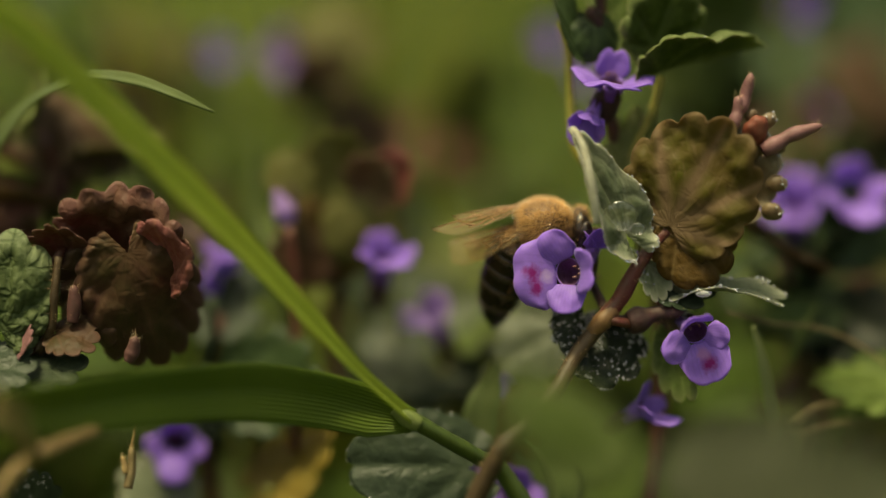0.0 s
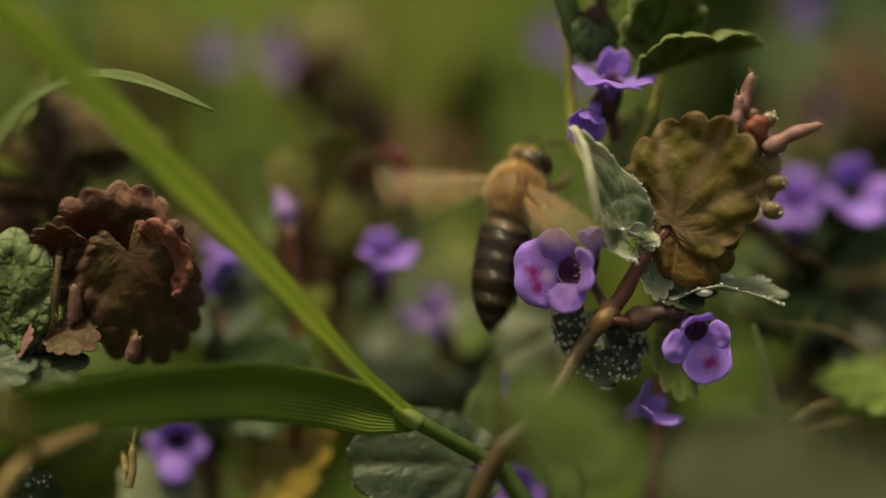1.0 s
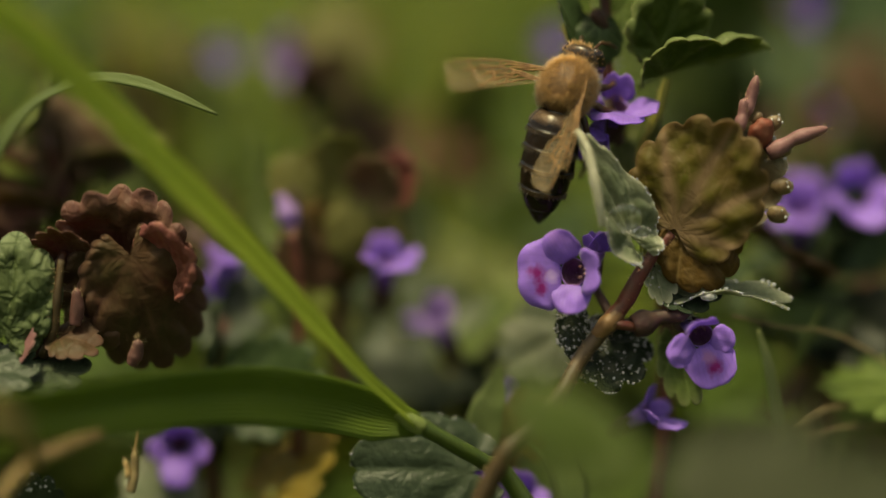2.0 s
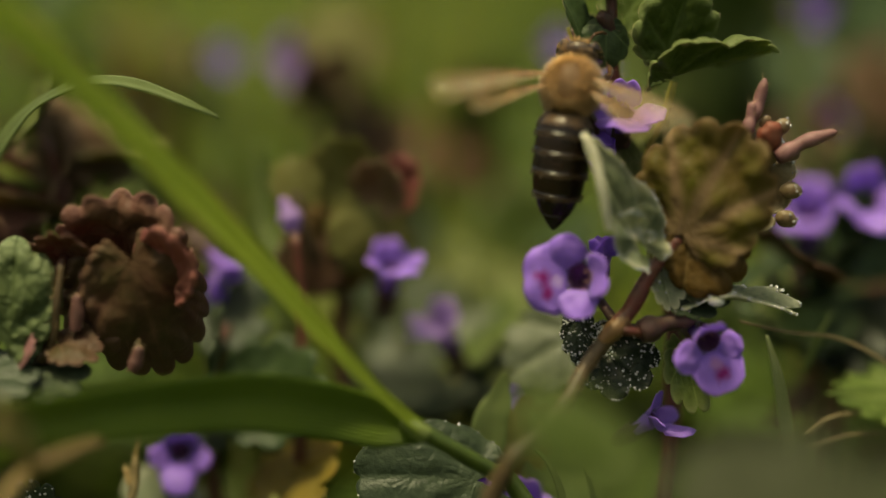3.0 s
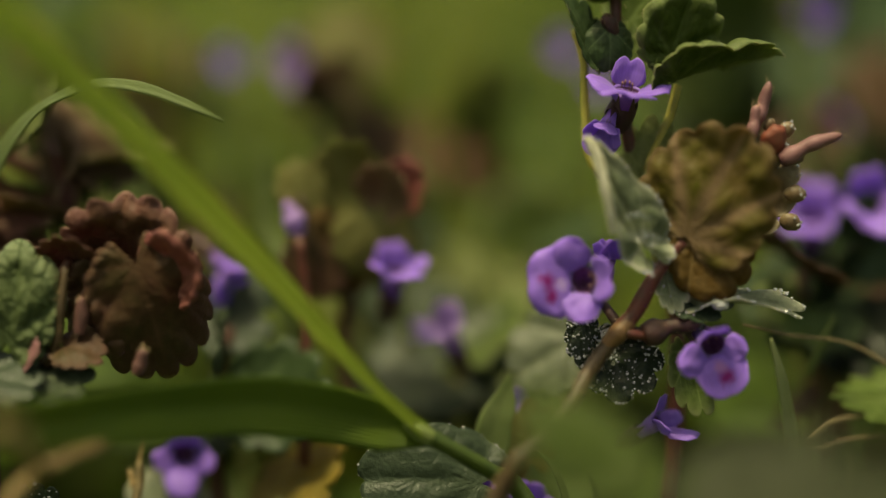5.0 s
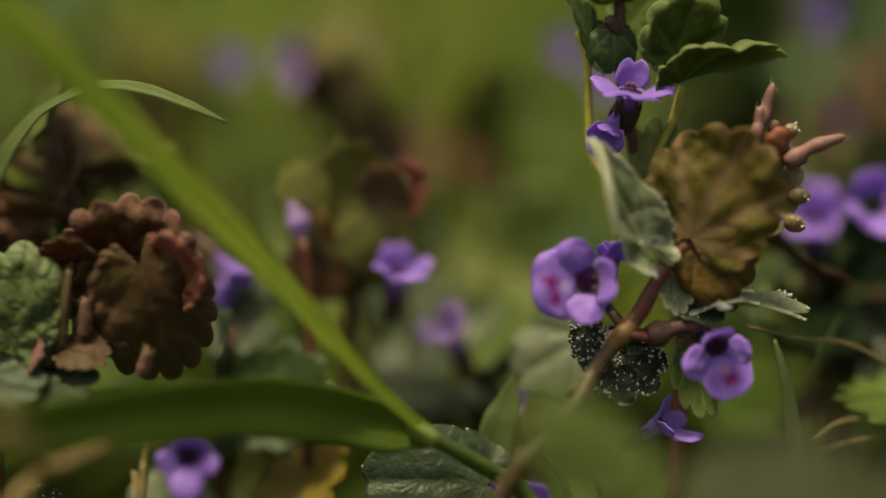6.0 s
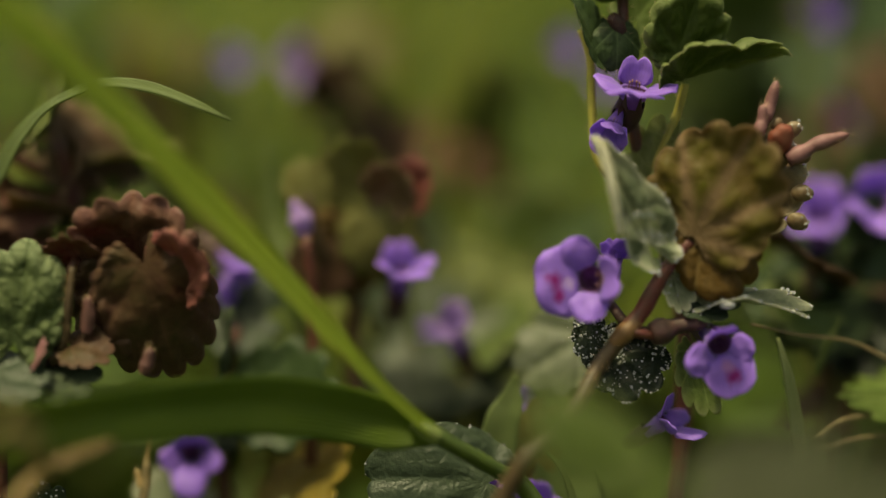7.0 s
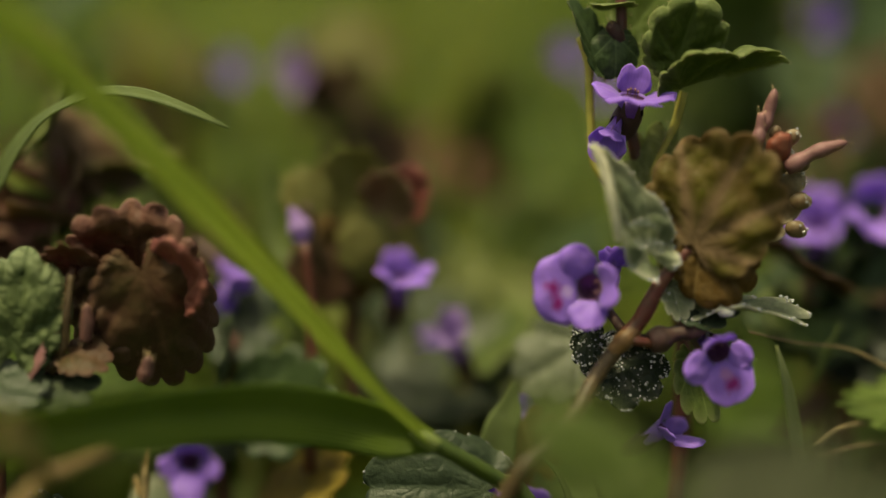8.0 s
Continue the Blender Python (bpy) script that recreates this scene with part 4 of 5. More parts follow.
def grass_plant():
    plant = thing("grass_plant", (11.21, -2.84, 6.21), "green grass shoot with two long blades from one joint", "grass")
    stalk(plant, [(11.21, -2.84, 6.21), (4.85, -2.09, 16.97), (2.73, -3.19, 18.97), (-0.16, -4.29, 21.03), (-2.29, -4.76, 22.44)], [0.75, 0.7, 0.62, 0.6, 0.62], STALK_SHADED, "stem", 12)
    o = PLACE[plant].translation / MM

    def rel(points):
        return [Vector(p) - o for p in points]
    bm = bmesh.new()
    ribbon(bm, rel([(-2.36, -5.19, 22.57), (-5.92, -6.28, 26.15), (-9.9, -6.87, 30.6), (-14.91, -7.98, 36.26), (-20.91, -10.37, 42.92), (-26.27, -13.65, 49.15), (-30.26, -17.3, 53.63), (-35.45, -21.61, 58.61)]), [0.5, 0.52, 0.76, 1.12, 1.45, 1.7, 1.85, 1.9, 1.9], (0.3, -0.6, 0.74), keel=0.65, twist=-0.25)
    part("blade", bm, GRASS, plant, "long green blade, brightened as if sunlit")
    bm = bmesh.new()
    ribbon(bm, rel([(-2.09, -4.35, 22.19), (-5.07, -4.35, 22.92), (-9.13, -4.8, 24.06), (-14.3, -6.13, 25.02), (-20.02, -8.74, 25.34), (-26.54, -12.54, 25.52), (-32.72, -16.33, 25.7), (-37.09, -20.29, 25.13)]), [0.85, 1.85, 2.1, 2.15, 2.1, 1.95, 1.8, 1.5], (0.103, -0.993, 0.053), keel=0.3, twist=0.15)
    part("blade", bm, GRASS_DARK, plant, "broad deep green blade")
    bm = bmesh.new()
    tube(bm, rel([(-3.42, -4.88, 23.32), (-2.53, -4.96, 22.58), (-1.8, -4.84, 22.04)]), [0.58, 0.72, 0.62], 10, 5)
    part("joint", bm, JOINT_GREEN, plant, "pale swollen joint")


def arched_blade():
    plant = thing("grass_shoot", (-45.29, 16.55, 3.63), "arched grass blade with a pale dry tip", "grass")
    o = PLACE[plant].translation / MM
    bm = bmesh.new()
    ribbon(bm, [Vector(p) - o for p in ((-45.29, 16.55, 3.63), (-37.04, 10, 32.82), (-34.41, 8, 39.39), (-31.63, 6.5, 43.18), (-28.54, 5, 45.31), (-25.63, 4, 46.17), (-22.64, 3.4, 45.91), (-19.66, 2.6, 44.98), (-16.77, 2.1, 43.8))], [1.1, 1.0, 0.95, 0.85, 0.7, 0.62, 0.6, 0.48, 0.05], (0.152, -0.5, 0.85), keel=0.2, twist=0.1)
    part("blade", bm, GRASS_GREY, plant)


def straws():
    plant = thing("dry_straw", (-34.7, -22.61, 17.8), "dry yellow straw with a joint, lying before the grass", "straw")
    stalk(plant, [(-34.7, -22.61, 17.8), (-31.16, -16, 19.24), (-29.35, -15, 21.44), (-27.68, -15, 22.96)], [0.6, 0.6, 0.55, 0.55], STRAW, "stalk", 10)
    stalk(plant, [(-27.68, -15, 22.96), (-25.79, -14, 23.54), (-23.8, -11, 23.61)], [0.5, 0.42, 0.34], STRAW, "stalk", 10)
    stalk(plant, [(-27.68, -15, 22.96), (-27.52, -20, 25.62), (-27.03, -26, 28.53), (-27.51, -32, 31.16)], [0.5, 0.6, 0.7, 0.5], STRAW, "sheath", 10, "loose dry sheath")
    bm = bmesh.new()
    ball(bm, (0, 0, 0), 0.66, 2, (1.1, 0.9, 0.9))
    part("joint", bm, STRAW, plant, "", Matrix.Translation(Vector((-27.68, -15, 22.96)) * MM))
    husk = thing("dry_floret", (-22.3, -4.87, 21.92), "thin dry brown grass floret hanging on a thread", "straw")
    stalk(husk, [(-22.22, -4.83, 22.12), (-22.38, -5.04, 21.12), (-22.63, -5.25, 20.12)], [0.08, 0.08, 0.1], STRAW, "thread", 6)
    bud(husk, (-22.79, -5.8, 17.53), (-22.51, -5.16, 20.52), 0.3, STEM_TAN, "husk", "brown husk")
    bud(husk, (-22.94, -5.72, 18.65), (-23.18, -5.46, 19.85), 0.2, STRAW, "husk", "straw-coloured husk")
    bits = (((26.41, 3, 19.6), (28.88, 4, 20.96), (35.5, 8, 20.41), 0.2), ((26.65, 3, 18.71), (30.02, 4, 19.44), (35.36, 7, 19.01), 0.16))
    for a, b, c, r in bits:
        s = thing("dry_straw", a, "thin dry straw on the ground", "straw", "thin straws")
        stalk(s, [a, b, c], [r * 0.8, r * 0.8, r * 0.6], STEM_TAN, "stalk", 8)


def background_shoot(base, top, colour, leaves, label, seed, stem=None, buds=(), big=1.0, flat=False):
    """An ivy shoot further back: a stem with pairs of small leaves and buds."""
    rng = random.Random(seed)
    plant = thing("ground_ivy", base, label, "plant", "ground ivy plants")
    a, b = Vector(base), Vector(top)
    stalk(plant, [a, a.lerp(b, 0.5) + Vector((rng.gauss(0, 1.5), 0, 0)), b], [0.7, 0.6, 0.45], stem or STEM_RED, "stem", 8)
    for k in range(leaves):
        p = a.lerp(b, 0.5 + 0.55 * k / max(1, leaves - 1)) + Vector((rng.gauss(0, 1.2), rng.gauss(0, 1), rng.gauss(0, 0.8)))
        az = rng.uniform(0, 6.283)
        leaf(plant, p, (math.cos(az), math.sin(az) * 0.7, rng.uniform(-0.3, 0.7)), (rng.gauss(0, 0.4), rng.gauss(-0.8, 0.3), 1.1 if flat else rng.uniform(0.2, 1)), big * rng.uniform(4.5, 7.5), colour[k % len(colour)], cup=rng.uniform(-0.2, 0.35), quilt=0.6, crinkle=0.7, fine=(44, 6), seed=seed + k * 1.3, lobes=11)
    for p, q in buds:
        bud(plant, p, q, 0.7, BUD_PINK)
    return plant


def mid_shoot():
    """A shoot behind the grass blade: a pale upper leaf, olive leaves and red-brown young ones."""
    plant = thing("ground_ivy", (-8.46, 15.0, 15.82), "ground ivy shoot with olive leaves and a red-brown tip", "plant", "ground ivy plants")
    stalk(plant, [(-8.46, 15.0, 15.82), (-8.87, 16.0, 25.03), (-7.86, 15.0, 31.78), (-6.46, 15.0, 37.28)], [0.7, 0.65, 0.55, 0.45], STEM_RED, "stem", 8)
    stalk(plant, [(-8.58, 16.0, 26.91), (-10.68, 13.0, 31.74), (-12.09, 13.0, 36.28)], [0.5, 0.45, 0.35], STEM_BROWN)
    leaf(plant, (-11.74, 13.0, 35.83), (-0.2, 0.1, 0.97), (0.1, -0.9, 0.4), 3.4, LEAF_OLIVE_PALE, "pale green leaf", cup=-0.2, seed=41.1, fine=(60, 8), lobes=11)
    leaf(plant, (-8.27, 15.0, 35.91), (-0.25, 0.0, 0.95), (0.1, -0.9, 0.3), 4.8, LEAF_OLIVE_PALE, "olive leaf", cup=0.2, seed=41.5, fine=(60, 8), lobes=11)
    leaf(plant, (-5.77, 14.0, 35.41), (0.25, -0.2, 0.95), (-0.2, -0.9, 0.3), 3.9, LEAF_FADED, "red-brown young leaf", cup=0.35, crinkle=1.2, seed=41.9, fine=(60, 8), lobes=11)
    leaf(plant, (-4.22, 15.0, 35.91), (0.5, -0.3, 0.6), (-0.4, -0.8, 0.3), 3.6, LEAF_ROSE, "rose-red young leaf", cup=0.3, crinkle=1.2, seed=42.3, fine=(60, 8), lobes=11)
    leaf(plant, (-6.45, 14.0, 34.73), (0.15, -0.3, -0.94), (0.2, -0.93, 0.3), 5.6, LEAF_OLIVE_PALE, "olive hanging leaf", cup=-0.3, seed=42.7, fine=(60, 8), lobes=11)
    leaf(plant, (-8.71, 14.5, 34.18), (-0.25, -0.3, -0.92), (-0.1, -0.93, 0.3), 6.2, LEAF_RUST, "rusty hanging leaf", cup=-0.3, seed=43.1, fine=(60, 8), lobes=11)
    leaf(plant, (-10.7, 13.5, 32.09), (-0.3, -0.3, -0.9), (-0.1, -0.93, 0.3), 4.4, LEAF_DUSK, "small dusky leaf", cup=-0.3, seed=43.6, fine=(60, 8), lobes=11)


def background():
    mid_shoot()
    background_shoot((-32.57, 13, 25.76), (-31.35, 13, 40.55), (LEAF_FADED, LEAF_BRONZE_GREEN, LEAF_RED), 8, "ground ivy shoot with red-brown leaves", 43)
    background_shoot((-28.25, 17, 24.79), (-27.13, 17, 38.54), (LEAF_OLIVE_PALE, LEAF_FADED, LEAF_BRONZE_GREEN), 5, "ground ivy shoot with olive and red leaves", 44)
    background_shoot((-10.5, 36, 32.05), (-10.63, 38, 42.9), (LEAF_DUSK, LEAF_OLIVE_PALE, LEAF_RED), 5, "ground ivy shoot with faded red leaves", 45)
    background_shoot((28.94, 17.52, 8.23), (27.12, 14.4, 29.6), (LEAF_DUSK, LEAF), 3, "ground ivy shoot with a brown stem", 46)
    background_shoot((39.74, 39, 1.05), (40, 48.18, 44.23), (LEAF_DUSK, LEAF_DARK), 4, "ground ivy shoot with dark and dusky leaves", 47)
    background_shoot((32.25, 32.9, 8.4), (31.9, 35.92, 40.66), (LEAF_DUSK, LEAF_DARK), 4, "ground ivy shoot with dark leaves", 48)
    background_shoot((3.58, 52, 29.1), (3.57, 53, 35.8), (LEAF_BRONZE_GREEN, LEAF_RED), 3, "ground ivy shoot with brown leaves", 49)
    background_shoot((-18.23, 10.37, 10.62), (-17.56, 11.37, 26.16), (LEAF_GREY, LEAF_DARK, LEAF_MIST), 4, "ground ivy shoot with blue-green leaves", 50)
    background_shoot((29.68, 62.87, 17.17), (28.1, 60.04, 42.3), (LEAF_DARK, LEAF_DARK, LEAF_MID), 15, "ground ivy shoot with large dark leaves", 71, big=1.8)
    background_shoot((42.07, 67.75, 16.06), (40.26, 65.55, 39.36), (LEAF_DARK, LEAF_DARK, LEAF_MID), 15, "ground ivy shoot with large dark leaves", 72, big=1.8)
    background_shoot((-26.27, 48, 31.46), (-26.49, 50, 42.69), (LEAF_OLIVE_PALE, LEAF_YELLOW, LEAF_DUSK, LEAF_MID), 5, "ground ivy shoot with dusky and yellowed leaves", 73)
    background_shoot((-45.45, 103.28, 14.87), (-44.62, 103.2, 38.53), (LEAF_DARK, LEAF_MID), 6, "ground ivy shoot with dark green leaves", 74)
    background_shoot((-4.42, 43.37, 21.61), (-4.08, 41.54, 31.03), (LEAF_DARK, LEAF_MID), 5, "low ground ivy shoot with dark green leaves", 75)
    background_shoot((9.25, 42.28, 16.47), (8.83, 40.57, 26.48), (LEAF_MID, LEAF_DARK), 5, "low ground ivy shoot with green leaves", 76)
    background_shoot((-39.13, 48.1, 14.99), (-37.88, 50.29, 44.52), (LEAF_MID, LEAF_DUSK, LEAF_DARK), 6, "ground ivy shoot with green and dusky leaves", 80)
    background_shoot((-26.16, 48.1, 14.99), (-25.15, 49.4, 40.37), (LEAF_DUSK, LEAF_MID, LEAF_DARK), 5, "ground ivy shoot with green and dusky leaves", 81)
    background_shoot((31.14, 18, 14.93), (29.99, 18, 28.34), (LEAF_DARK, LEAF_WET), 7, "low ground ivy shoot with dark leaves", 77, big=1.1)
    background_shoot((-4.1, 24.18, 3.44), (-2.86, 27.28, 25.28), (LEAF_MIST, LEAF_BRONZE_GREEN, LEAF_MIST), 8, "low ground ivy shoot with grey-green leaves", 78, big=1.3, flat=True)
    background_shoot((3.66, 21.32, 4.44), (3.15, 23.36, 21.28), (LEAF_MIST, LEAF_BRONZE_GREEN, LEAF_MID), 6, "low ground ivy shoot with grey-green leaves", 79, big=1.2)
    spots_at = (
        ((-4.72, 12, 30.49), (0.157, -0.338, 0.928), 0.85, "violet flower"), ((-17.9, 13.07, 30.58), (0.727, -0.334, -0.6), 0.75, "violet flower turned aside"),
        ((-0.72, 14, 25.24), (-0.35, -0.3, 0.88), 0.85, "pale violet flower"), ((-20.86, 7.89, 17.01), (0.104, -0.946, 0.307), 0.85, "violet flower near the ground"),
        ((28.83, 20.47, 32.92), (-0.108, -0.476, 0.873), 1.15, "violet flower"), ((32.67, 16.31, 34.98), (0.11, -0.694, 0.711), 1.05, "violet flower"),
        ((32.75, 39.27, 38.4), (0.192, -0.981, 0.012), 0.75, "deep violet flower"), ((9.09, 42.14, 44.68), (0.507, -0.792, 0.341), 0.55, "violet flower"), ((12.82, 41.56, 41.93), (0.1, -0.973, 0.207), 0.5, "violet flower"),
        ((-20.85, 44, 43.27), (0.566, -0.757, 0.326), 0.55, "violet flower"), ((-14.12, 40, 43.91), (0.1, -0.973, 0.207), 0.85, "pale pink-violet flower"), ((32.64, 48.89, 47.57), (0.447, -0.875, 0.186), 0.7, "violet flower"),
        ((4.44, 7.99, 21.1), (0.098, -0.914, 0.394), 0.45, "violet flower"),
    )
    for k, (p, f, s, label) in enumerate(spots_at):
        host = thing("ground_ivy", (p[0], p[1] + 6, 0), "ground ivy sprig with one " + label, "plant", "ground ivy plants")
        stalk(host, [(p[0], p[1] + 6, 0), (p[0] + 1, p[1] + 7, p[2] * 0.6), (p[0], p[1] + 5, p[2] - 0.5)], [0.5, 0.45, 0.4], STEM_GREEN, "stem", 7)
        flower(host, p, f, (0.15 * math.sin(k * 2.3), 0, 1), s, label, tube_len=5.0, detail=0.55, faded=k in (2, 10), slim=0.68)
    m = thing("ground_ivy", (0.75, 17, 13.28), "low ground ivy shoot with pale grey-green leaves", "plant", "ground ivy plants")
    stalk(m, [(0.75, 17, 13.28), (0.28, 17, 18.11), (0.05, 17, 20.99)], [0.5, 0.45, 0.4], STEM_YELLOW, "stem", 7)
    for at, tip, size in (((0.28, 17, 20.51), (-0.9, 0.1, 0.3), 7.5), ((0.74, 18, 20.72), (0.7, 0.3, 0.5), 7.0), ((-0.66, 22, 21.62), (-0.5, 0.3, 0.7), 7.0)):
        leaf(m, at, tip, (0.0, -0.6, 0.8), size, LEAF_MIST, "pale grey-green leaf", cup=-0.1, fine=(60, 8), lobes=11)
    # light leaves added in place of the blurred green light behind
    for at, tip, size in (((-4.06, 26, 22.6), (-0.6, 0.4, 0.5), 7.5), ((-2.16, 30, 24.15), (0.7, 0.4, 0.4), 7.5), ((2.25, 28, 22.11), (0.4, 0.5, 0.6), 7.0)):
        leaf(m, at, tip, (0.0, -0.5, 0.86), size, LEAF_LIME, "light green leaf", cup=-0.1, fine=(60, 8), lobes=11)
    b = thing("ground_ivy", (-11.62, 6.99, 16.36), "ground ivy sprig with a closed violet bud", "plant", "ground ivy plants")
    stalk(b, [(-11.62, 6.99, 16.36), (-11.4, 9.18, 26.69), (-11.92, 9.91, 33.73)], [0.5, 0.4, 0.35], STEM_RED, "stem", 7)
    bud(b, (-12.2, 11.4, 33.52), (-13.05, 11.58, 36.18), 0.62, PETAL_PALE, "flower_bud", "pale violet bud", bulge=1.2)
    # right side: a cut green leaf, a pale blade, a curved thread
    g = thing("cut_leaf_plant", (40.31, 6.07, 12.06), "small herb with a bright green toothed leaf", "plant")
    stalk(g, [(40.31, 6.07, 12.06), (37.51, 6.63, 18.3), (34.3, 6.41, 20.86)], [0.4, 0.35, 0.3])
    leaf(g, (35.47, 7, 21.6), (-0.96, -0.15, 0.05), (0.05, -0.5, 0.86), 7.2, LEAF_BRIGHT, "bright green toothed leaf", lobes=15, quilt=0.9, narrow=0.75, seed=51.0, scallop=0.25, point=0.3)
    for pts, w, label in ((((25.25, 1.5, 15.38), (24.78, 2, 20.56), (24.07, 2, 24.52), (23.23, 2.4, 27.61)), [0.6, 0.55, 0.42, 0.1], "pale green young grass blade"),
                          (((1.98, 2.49, 13.26), (2.83, 3.2, 20.21), (3.6, 3.65, 22.31), (4.03, 4.09, 24.4)), [1.6, 1.4, 1.0, 0.1], "short blue-green grass blade"),
                          (((8.51, -0.37, 14.21), (8.09, 0.07, 16.28), (7.24, 0.51, 18.35), (5.97, 0.77, 19.6)), [0.3, 0.28, 0.22, 0.05], "thin green grass blade by the stem"),
                          (((10.03, 0.17, 13.14), (10.46, 0.7, 15.64), (9.82, 1.23, 18.13)), [0.3, 0.25, 0.05], "thin green grass blade by the stem"),
                          (((0.29, 27.32, 18.26), (0.78, 26.68, 22.43), (2.45, 26.02, 26.55)), [0.9, 0.8, 0.1], "green grass blade further back"),
                          (((26.88, 7, 23.63), (27.63, 6.72, 25.95), (28.6, 6.45, 28.25)), [0.3, 0.3, 0.05], "thin green grass blade, slanting")):
        t = thing("grass_shoot", pts[0], label, "grass", "short blades")
        o = PLACE[t].translation / MM
        bm = bmesh.new()
        ribbon(bm, [Vector(p) - o for p in pts], w, (0.188, -0.861, 0.472))
        part("blade", bm, GRASS_PALE if label.startswith("pale") else GRASS_GREY, t)
    for pts, wide, mat, label in ((((-6.87, 40, 31.31), (-5.91, 41, 42.0), (-6.58, 43, 49.94)), 0.9, GRASS_LIGHT, "tall light green grass blade"),
                                  (((-13.05, 17, 25.73), (-15.24, 20, 32.64), (-15.62, 22, 39.11)), 0.8, GRASS_GREY, "grey-green grass blade behind"),
                                  (((30.52, 30, 29.67), (29.55, 31, 40.38), (29.8, 33, 50.85)), 0.9, GRASS_GREY, "tall grey-green grass blade"),
                                  (((-1.26, 46, 31.81), (0.58, 47, 41.74), (3.48, 50, 49.31)), 0.8, GRASS_LIGHT, "tall light green grass blade"),
                                  (((-23.69, 44, 32.17), (-27.78, 46, 44.48), (-31.03, 48, 49.49)), 0.9, GRASS_LIGHT, "tall light green grass blade"),
                                  (((-36.81, 40, 39.06), (-34.36, 42, 45.97), (-31.46, 44, 50.36)), 0.8, GRASS_DARK, "tall deep green grass blade")):
        t = thing("grass_shoot", (pts[0][0], pts[0][1], -2), label, "grass", "tall blades")
        o = PLACE[t].translation / MM
        bm = bmesh.new()
        ribbon(bm, [Vector(p) - o for p in ((pts[0][0], pts[0][1], -2), *pts)], [wide, wide, wide * 0.8, 0.15], (0.188, -0.861, 0.472))
        part("blade", bm, mat, t)
    t = thing("dry_thread", (21.52, 3.46, 28.61), "thin pale dry grass thread, curved", "straw")
    stalk(t, [(21.25, 3, 28.5), (25.03, 4, 27.43), (28.85, 5, 26.74), (31.69, 5, 25.41), (34.13, 5, 23.72)], [0.08, 0.1, 0.11, 0.1], STEM_TAN, "thread", 6)
    # yellowed and pale leaves low on the left, and a leaf close to the lens
    y = thing("ground_ivy", (-12.94, 5.16, 7.75), "ground ivy leaf turned yellow near the ground", "plant", "ground ivy plants")
    stalk(y, [(-12.94, 5.16, 7.75), (-13.32, 5.35, 12.3), (-13.48, 5, 14.24)], [0.4, 0.35, 0.3])
    leaf(y, (-14.54, 7.11, 13.33), (0.843, -0.135, 0.521), (-0.147, -0.353, 0.924), 7.6, LEAF_YELLOW, "yellowed leaf", seed=52.0, quilt=0.6)
    leaf(y, (-21.74, 6.03, 11.84), (-0.254, 0.558, 0.79), (0, -0.421, 0.907), 5.0, LEAF_PALE, "pale leaf", seed=53.0, quilt=0.6)
    leaf(y, (-30.52, -1.09, 14.45), (0.218, -0.245, 0.945), (0, -0.831, 0.556), 3.5, LEAF_GREY, "dark leaf with dew", seed=53.6, dew=30)
    n = thing("ground_ivy", (20.15, -49.42, 17.94), "ground ivy leaf close before the lens, far out of focus", "plant", "ground ivy plants")
    stalk(n, [(20.15, -49.42, 17.94), (19.52, -50.05, 24.59), (18.61, -51.09, 29.34)], [0.5, 0.45, 0.4])
    leaf(n, (15.32, -34.16, 24.81), (0.981, -0.073, 0.183), (0, -0.87, 0.493), 10.0, LEAF_NEAR, "dull green leaf", seed=54.0, cup=-0.1)
    leaf(n, (21.79, -35.76, 24.48), (0.855, 0.243, 0.458), (0, -0.836, 0.548), 7.0, LEAF_NEAR, "dull green leaf", seed=55.0)


def tuft(base, blades, height, material, label, seed):
    """A tuft of grass, every blade a part."""
    rng = random.Random(seed)
    t = thing("grass_tuft", base, label, "grass", "grass tufts")
    for _ in range(blades):
        az, lean, h = rng.uniform(0, 6.283), rng.uniform(0.15, 0.9), height * rng.uniform(0.55, 1.1)
        d = Vector((math.cos(az), math.sin(az), 0))
        foot = d * rng.uniform(0, 3)
        bm = bmesh.new()
        ribbon(bm, [foot, foot + d * h * lean * 0.25 + Vector((0, 0, h * 0.5)), foot + d * h * lean * 0.9 + Vector((0, 0, h * (1 - 0.25 * lean)))], [1.2, 1.3, 0.9, 0.05], (-d.x, -d.y, 0.4), steps=4, across=2)
        part("blade", bm, material, t)


